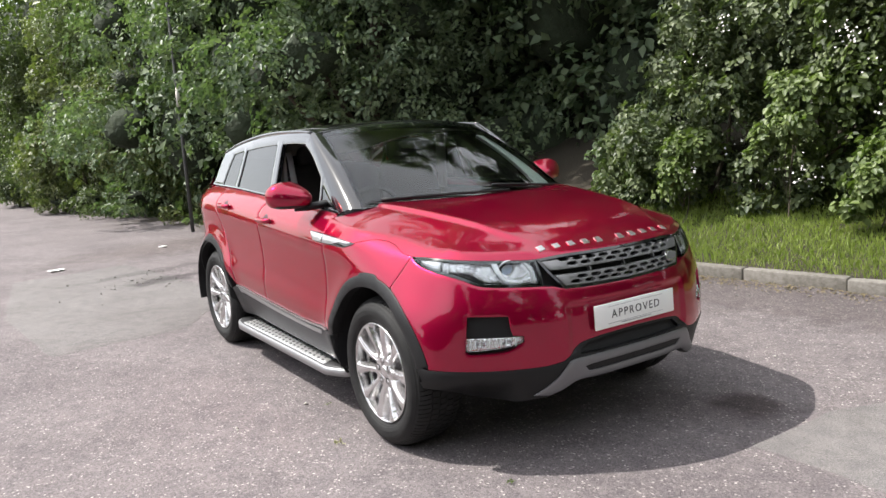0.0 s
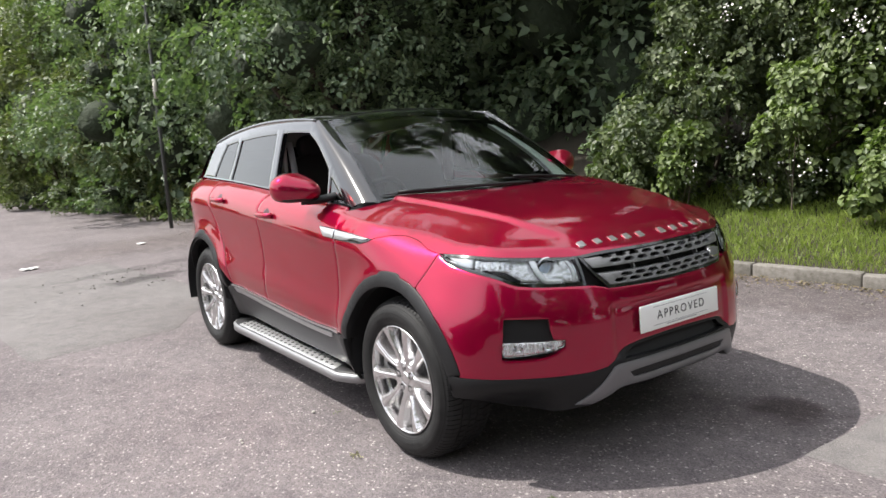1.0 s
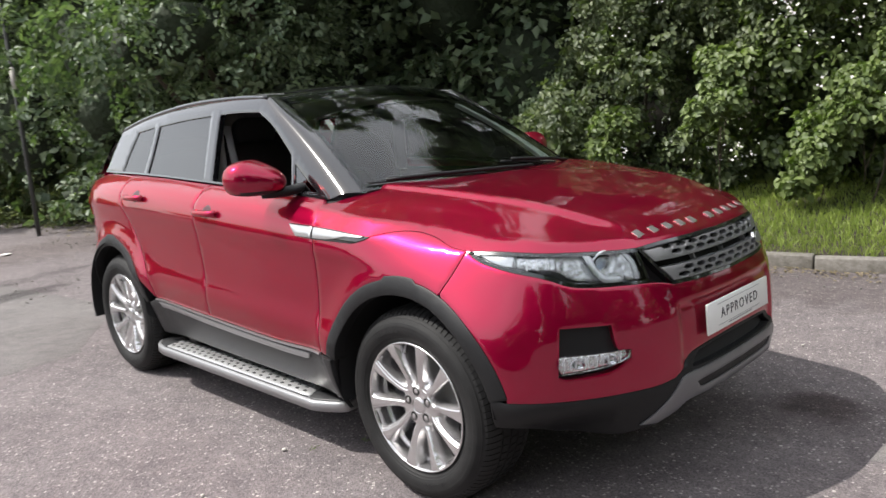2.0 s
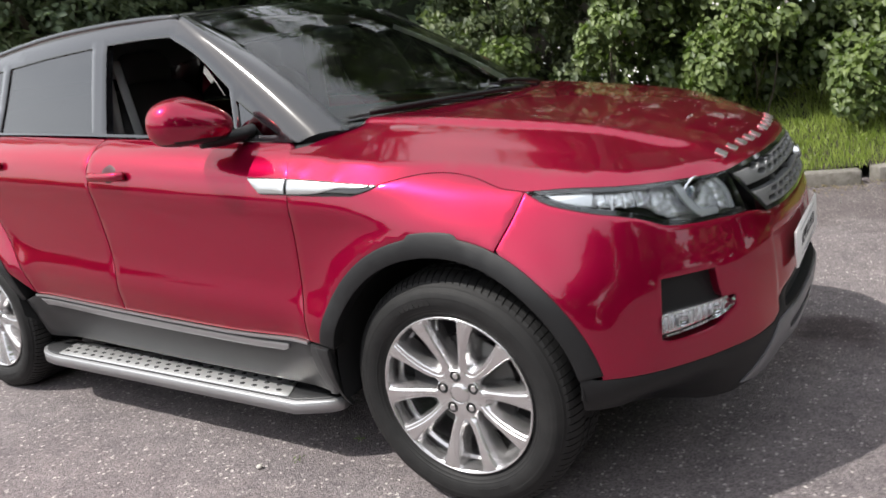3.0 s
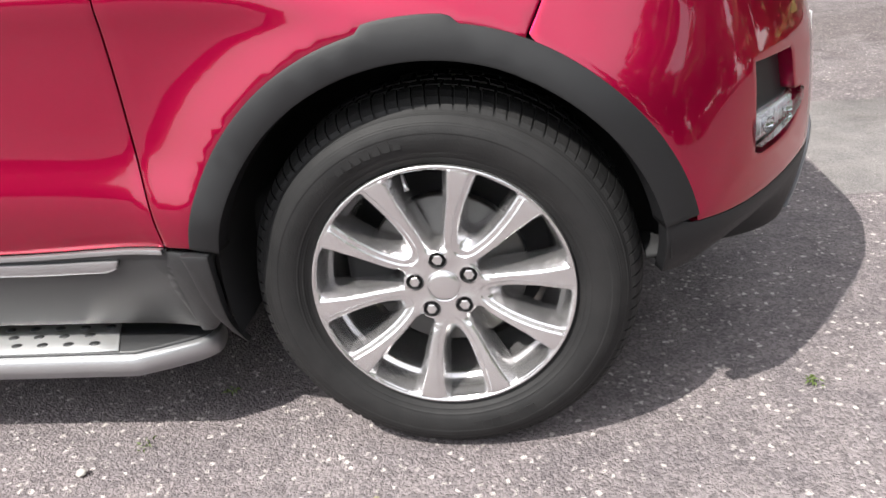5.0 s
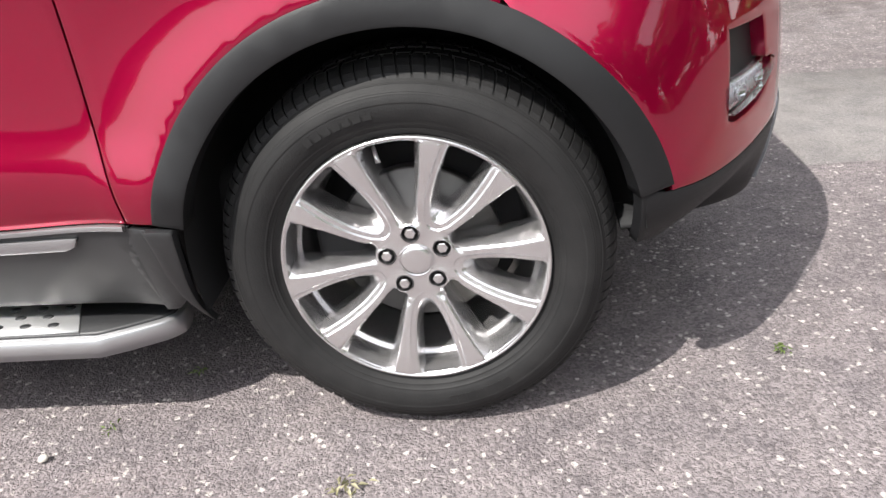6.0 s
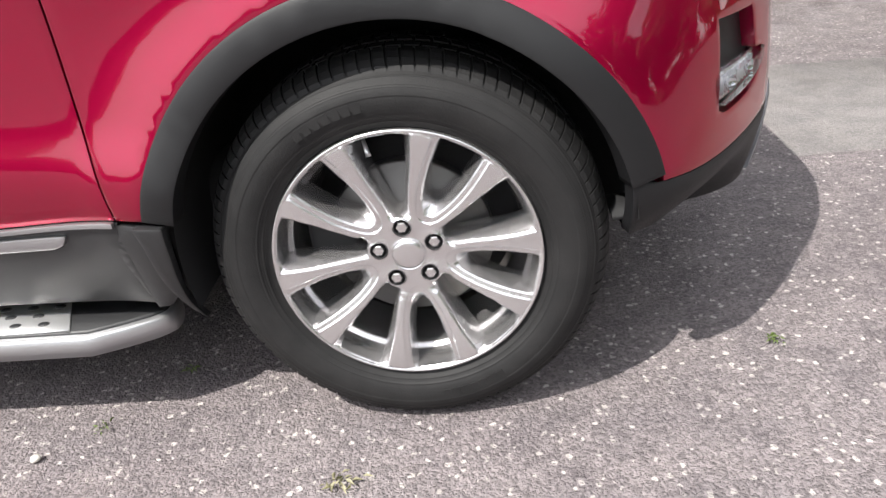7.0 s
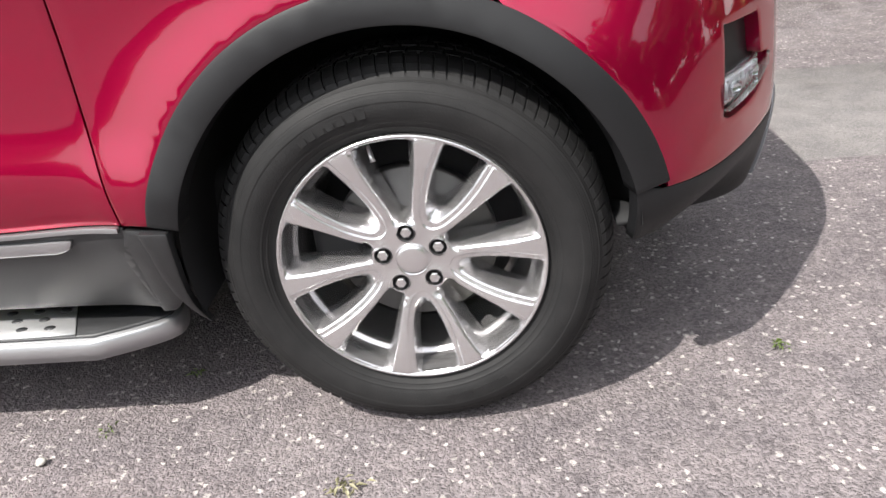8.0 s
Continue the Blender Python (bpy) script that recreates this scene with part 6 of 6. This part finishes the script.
# low growth on the floor of the hollow
for i, (x, y, w, h, n) in enumerate(((-4.3, 5.9, 1.6, 1.3, 5000), (-3.9, 6.6, 2.0, 2.0, 6000), (-5.0, 8.6, 2.4, 2.2, 6000))):
    plant("shrub", "low dark green shrub in the shaded hollow", "bush", (x, y, 0.3), bush_lumps(w, 1.5, h, 9, 700 + i), n, 0.10, LEAF_DARK, 720 + i, trunk=0.03)
# sprays of bramble that hang out over the grass
for i, (x, off, z, w, n) in enumerate(((-0.55, 1.35, 0.75, 0.55, 1500), (0.75, 1.15, 0.55, 0.6, 1700), (-0.15, 1.5, 1.4, 0.8, 2600), (1.5, 1.3, 1.1, 0.9, 2400), (-1.5, 1.6, 1.5, 0.7, 1800), (-2.6, 1.4, 0.95, 0.6, 1400))):
    lumps = [((0, 0.3, z), (w * 0.5, 0.4, 0.3)), ((0.1 * w, 0.0, z * 0.8), (w * 0.4, 0.3, 0.28)), ((-0.15 * w, -0.15, z * 0.62), (w * 0.3, 0.25, 0.25))]
    plant("bramble_spray", "arching bramble spray with white blossom over the grass", "bush", (x, float(kerb_y(x)) + off, 0.25), lumps, int(n * 1.1), 0.075, LEAF_FRESH, 150 + i, trunk=0.010, aspect=0.72, shape=OVATE, each=5)
# the upper storey behind them
for i, (x, off, w, h, n, mat) in enumerate(((3.8, 5.6, 5.0, 11.0, 12000, LEAF_MID), (0.2, 5.6, 5.0, 18.0, 16000, LEAF_MID), (-3.0, 7.4, 4.6, 18.0, 15000, LEAF_DARK), (8, 4.0, 5.5, 13, 10000, LEAF_MID), (-5.8, 8.2, 6.0, 12, 14000, LEAF_DARK))):
    lumps = bush_lumps(w, 4.2, h, 30, 40 + i)
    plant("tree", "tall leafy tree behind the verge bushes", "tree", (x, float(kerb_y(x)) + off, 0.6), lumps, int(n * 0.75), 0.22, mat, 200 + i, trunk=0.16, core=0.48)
# overhanging sycamores behind the car
for i, (ang_, dist, w, h, n) in enumerate(((152.0, 14.0, 3.0, 8.0, 34000), (157.0, 16.0, 4.8, 8.5, 50000), (164.0, 19.5, 5.0, 7.5, 34000))):
    x, y = spot(ang_, dist)
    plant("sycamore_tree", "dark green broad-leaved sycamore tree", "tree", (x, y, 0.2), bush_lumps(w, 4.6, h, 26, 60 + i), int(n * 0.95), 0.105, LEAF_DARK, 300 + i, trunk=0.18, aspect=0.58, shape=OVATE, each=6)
# a tall sycamore over the hollow behind the car; its unseen crown is added for shade and windscreen reflections
over = random.Random(55)
lumps = [((over.uniform(-2.0, 3.2), over.uniform(-5.2, -0.4), over.uniform(5.2, 14.5)), (over.uniform(0.9, 1.5), over.uniform(0.9, 1.5), over.uniform(0.7, 1.1))) for _ in range(38)]
plant("sycamore_tree", "tall sycamore tree with an unseen crown, added to shade the hollow", "tree", (-8.6, 8.4, 0.2), lumps, 36000, 0.125, LEAF_DARK, 330, trunk=0.2, aspect=0.58, shape=OVATE, each=6)
# hedge bushes along the far edge of the yard
for i, (ang_, dist, w, h, n, mat, size) in enumerate(((162.0, 16.0, 2.6, 3.2, 12000, LEAF_LIGHT, 0.10), (165.5, 17.5, 3.0, 4.6, 13000, LEAF_LIGHT, 0.11), (168.5, 20.0, 3.4, 5.6, 14000, LEAF_GREY, 0.12), (171.5, 23.5, 4.0, 6.0, 14000, LEAF_LIGHT, 0.14), (174.2, 29, 4.6, 6.5, 12000, LEAF_GREY, 0.17),
                                                   (176.5, 38, 7.0, 8.0, 12000, LEAF_MID, 0.22), (160.5, 14.5, 1.6, 1.5, 7000, LEAF_LIGHT, 0.07))):
    x, y = spot(ang_, dist + 2.3)
    plant("hedge_bush", "pale green mixed hedge bush at the edge of the yard", "bush", (x, y, 0.0), bush_lumps(w, 3.0, h, 13, 80 + i), int(n * 1.4), size * 0.85, mat, 400 + i, trunk=0.05, aspect=0.55, each=5)
for i, (ang_, dist, w, h, n, mat) in enumerate(((163.5, 22, 6, 10, 10000, LEAF_DARK), (168, 27, 7, 11, 10000, LEAF_LIGHT), (172.5, 34, 8, 12, 8000, LEAF_MID), (157, 18, 6, 10, 9000, LEAF_DARK), (150, 18, 6, 10, 8000, LEAF_DARK), (143, 17, 5, 10, 9000, LEAF_DARK), (138, 16, 4.4, 9, 11000, LEAF_DARK), (133, 17, 5, 10, 8000, LEAF_DARK))):
    x, y = spot(ang_, dist)
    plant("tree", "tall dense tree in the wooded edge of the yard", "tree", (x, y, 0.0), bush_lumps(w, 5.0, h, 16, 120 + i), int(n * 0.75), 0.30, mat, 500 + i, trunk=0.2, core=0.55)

# grass on the verge
rng = np.random.default_rng(5)
n = 70000
gx_ = rng.uniform(-5, 7, n)
gd = 0.085 + 2.6 * rng.random(n) ** 0.95
gp = np.stack([gx_, kerb_y(gx_) + gd, np.array([bank(a, kerb_y(a) + b) for a, b in zip(gx_, gd)]) + 0.05], 1)
up = np.stack([rng.normal(0, 1, n), rng.normal(0, 1, n), rng.normal(0, 0.25, n)], 1)
lean = rng.normal(0, 0.35, (n, 2))
hgt = rng.uniform(0.03, 0.11, n)
side_ = np.stack([up[:, 1], -up[:, 0], 0 * up[:, 0]], 1)
side_ /= np.linalg.norm(side_, axis=1)[:, None]
foot = gp - np.array([0, 0, 0.06])
tip = foot + np.stack([lean[:, 0] * hgt, lean[:, 1] * hgt, hgt], 1)
mid_ = foot + np.stack([lean[:, 0] * hgt * 0.3, lean[:, 1] * hgt * 0.3, hgt * 0.55], 1)
pts = np.stack([foot - side_ * 0.0028, foot + side_ * 0.0028, mid_ + side_ * 0.003, tip, mid_ - side_ * 0.003], 1)
me = bpy.data.meshes.new("grass")
me.from_pydata(pts.reshape(-1, 3).tolist(), [], [(i * 5, i * 5 + 1, i * 5 + 2, i * 5 + 3, i * 5 + 4) for i in range(n)])
me.materials.append(GRASS)
tagged(new("grass", me), "bright green unmown grass on the verge", "grass", kind="stuff")

# trees on the other sides of the yard, which the paint mirrors
for i, (x, y, w, h) in enumerate(((-28, -17, 10, 2.4), (-19, -22, 10, 1.8), (-10, -24, 10, 2.0), (-1, -25, 10, 1.7), (8, -24, 10, 7.0), (15, -20, 10, 12.0), (18, -11, 10, 14.0), (20, -3, 10, 14.0), (19, 6, 10, 13.0), (18, 13, 10, 11), (-36, -9, 10, 3.0))):
    plant("tree", "broad green tree across the yard", "tree", (x, y, 0.0), bush_lumps(w, w * 0.6, h, 20, 900 + i), 4500, 0.95, (LEAF_MID, LEAF_DARK, LEAF_LIGHT)[i % 3], 900 + i, trunk=0.2, core=0.62)

# ---- small things ----
def scatter(name, label, category, pos, n, size, mat, seed, spread=0.05, tall=0.05):
    rng = np.random.default_rng(seed)
    p = np.array(pos) + rng.normal(0, 1, (n, 3)) * (spread, spread, 0)
    p[:, 2] = np.abs(rng.normal(0, tall, n)) + 0.004
    nr = rng.normal(0, 0.6, (n, 3)) + np.array([0, 0, 0.8])
    return tagged(leaf_mesh(name, p, nr, size, mat, 0.3, seed=seed), label, category)


WEED = leaf_material("weed_green", (0.13, 0.175, 0.05), (0.08, 0.11, 0.03))
DRY = leaf_material("dry_stalk", (0.34, 0.31, 0.21), (0.22, 0.20, 0.13))
for i, (x, y, n) in enumerate(((0.744, -0.716, 26), (-0.572, -0.706, 18), (-0.70, -0.90, 14))):
    scatter("weed", "small green weed growing in the asphalt", "weed", (x, y, 0), n, 0.013, WEED, 700 + i, 0.010, 0.005)
scatter("dry_weed", "dry straw-coloured weed in the asphalt", "weed", (-0.153, -1.088, 0), 30, 0.020, DRY, 720, 0.014, 0.008)

PALE_STONE = material("pale_stone", (0.50, 0.47, 0.43), rough=0.8, vary=0.5, scale=60)
def pebble(x, y, r, seed):
    rg = random.Random(seed)
    bm = bmesh.new()
    bmesh.ops.create_icosphere(bm, subdivisions=2, radius=r)
    for v in bm.verts:
        v.co *= 1 + 0.25 * noise.noise(v.co * (1.2 / r) + Vector((seed, 0, 0)))
        v.co.z *= 0.65
    ob = part("pebble", bm, PALE_STONE)
    ob.location = (x, y, r * 0.5)
    return tagged(ob, "small pale loose stone on the asphalt", "stone", group="loose stones")


rg = random.Random(8)
pebble(-0.804, -0.985, 0.011, 1)
for i in range(26):
    x, y = rg.uniform(-3.5, 2.2), rg.uniform(-2.2, 1.8)
    if -3.4 < x < 0.9 and -1.0 < y < 1.0:
        continue
    pebble(x, y, rg.uniform(0.004, 0.009), 30 + i)
# loose grit round the broken surface and along the verge
GRIT = material("grit", (0.24, 0.225, 0.21), rough=0.9, vary=0.6, scale=30, isle=0.5)
LITTER = leaf_material("leaf_litter", (0.24, 0.19, 0.12), (0.12, 0.09, 0.055))
gr = random.Random(21)
gv, gf = [], []
ico = bmesh.new()
bmesh.ops.create_icosphere(ico, subdivisions=1, radius=1.0)
ico_v, ico_f = [tuple(v.co) for v in ico.verts], [tuple(v.index for v in f.verts) for f in ico.faces]
ico.free()
for i in range(1100):
    if i < 110:
        x, y = gr.gauss(-6.2, 0.5), gr.gauss(-0.45, 0.55)
    elif i < 600:
        x = gr.uniform(-11, -3.5)
        y = 2.2 - abs(gr.gauss(0, 1.0))
    else:
        x = gr.uniform(-3.0, 4.0)
        y = float(kerb_y(x)) - 0.03 - abs(gr.gauss(0, 0.35))
    r = gr.uniform(0.006, 0.020) * (0.8 if i < 600 else 0.55)
    s0, s1 = gr.uniform(0.7, 1.2), gr.uniform(0.4, 0.8)
    k = len(gv)
    gv += [(x + a * r, y + b * r * s0, 0.002 + r * 0.4 + c * r * s1) for a, b, c in ico_v]
    gf += [tuple(j + k for j in t) for t in ico_f]
tagged(obj("grit", gv, gf, GRIT, flat=True), "loose stone grit on the asphalt", "grit", kind="stuff")
# litter and fallen leaves by the kerb
PAPER = material("white_litter", (0.80, 0.79, 0.76), rough=0.7, vary=0.3, scale=30)
for i, (x, y, sx0, sy0, a) in enumerate(((-8.2, -1.45, 0.13, 0.20, 20), (-9.4, 0.25, 0.10, 0.12, 50))):
    v, f = [], []
    for p in range(7):
        for q in range(7):
            u_, w_ = p / 6 - 0.5, q / 6 - 0.5
            v.append((u_ * sx0, w_ * sy0, 0.012 + 0.022 * noise.noise(Vector((u_ * 5 + i, w_ * 5, 2)))))
    ob = obj("paper_litter", v, grid_faces(7, 7), PAPER)
    md = ob.modifiers.new("thickness", "SOLIDIFY")
    md.thickness = 0.001
    ob.matrix_world = pose(x, y, 0.004, 0, 0, a)
    tagged(ob, "crumpled white paper on the asphalt", "litter")
BLUE_FILM = material("blue_plastic", (0.10, 0.42, 0.55), rough=0.35, vary=0.3, scale=40)
v = [(0.07 * (p / 5 - 0.5), 0.09 * (q / 5 - 0.5), 0.014 + 0.02 * noise.noise(Vector((p * 0.7, q * 0.7, 4)))) for p in range(6) for q in range(6)]
ob = obj("plastic_litter", v, grid_faces(6, 6), BLUE_FILM)
md = ob.modifiers.new("thickness", "SOLIDIFY")
md.thickness = 0.001
ob.matrix_world = pose(1.33, 2.70, 0.004, 0, 0, 35)
tagged(ob, "crumpled blue plastic scrap on the asphalt", "litter")
rng = np.random.default_rng(77)
n = 2600
lx = rng.uniform(-6, 6, n)
ly = np.array([float(kerb_y(v)) for v in lx]) - np.abs(rng.normal(0, 0.16, n)) - 0.01
tagged(leaf_mesh("fallen_leaves", np.stack([lx, ly, rng.uniform(0.003, 0.014, n)], 1), rng.normal(0, 0.25, (n, 3)) + np.array([0, 0, 1.0]), 0.030, LITTER, 0.6, 0.08, seed=78), "dry fallen leaves and grit along the kerb", "leaf litter", kind="stuff")
n = 2200
lx = rng.uniform(-26, -4.5, n)
ly = 3.0 + (lx + 6) * 0.06 - np.abs(rng.normal(0, 0.5, n)) - 0.2
tagged(leaf_mesh("fallen_leaves", np.stack([lx, ly, rng.uniform(0.003, 0.02, n)], 1), rng.normal(0, 0.25, (n, 3)) + np.array([0, 0, 1.0]), 0.05, LITTER, 0.6, 0.08, seed=79), "dry fallen leaves along the hedge", "leaf litter", kind="stuff")
# white blossom in the brambles
bp_, bn_ = [], []
for k in range(46):
    x = rng.uniform(-2.6, 3.2)
    c = np.array((x, float(kerb_y(x)) + rng.uniform(1.05, 1.9), rng.uniform(0.7, 3.4)))
    m_ = rng.integers(6, 16)
    bp_.append(c + rng.normal(0, 0.07, (m_, 3)))
    bn_.append(rng.normal(0, 0.6, (m_, 3)) + np.array([0.2, -0.9, 0.5]))
tagged(leaf_mesh("bramble_blossom", np.vstack(bp_), np.vstack(bn_), 0.026, BLOSSOM, 0.9, 0.1, seed=81), "clusters of small white bramble blossom", "blossom", kind="stuff")
# slim pole among the trees
x, y = spot(165.3, 15.0)
POLE_DARK = material("dark_pole", (0.045, 0.045, 0.042), rough=0.6, vary=0.5, scale=12)
pole = tagged(new("pole"), "slim dark pole with a pale band among the trees", "pole")
pole.location = (x, y, 0)
obj("post", *tube([(0, 0, -0.1), (0, 0, 1.6), (0, 0, 7.5)], [0.036, 0.035, 0.032], 14), POLE_DARK, pole)
obj("band", *tube([(0, 0, 2.35), (0, 0, 2.70)], 0.038, 14), PALE_STONE, pole, "pale grey band")
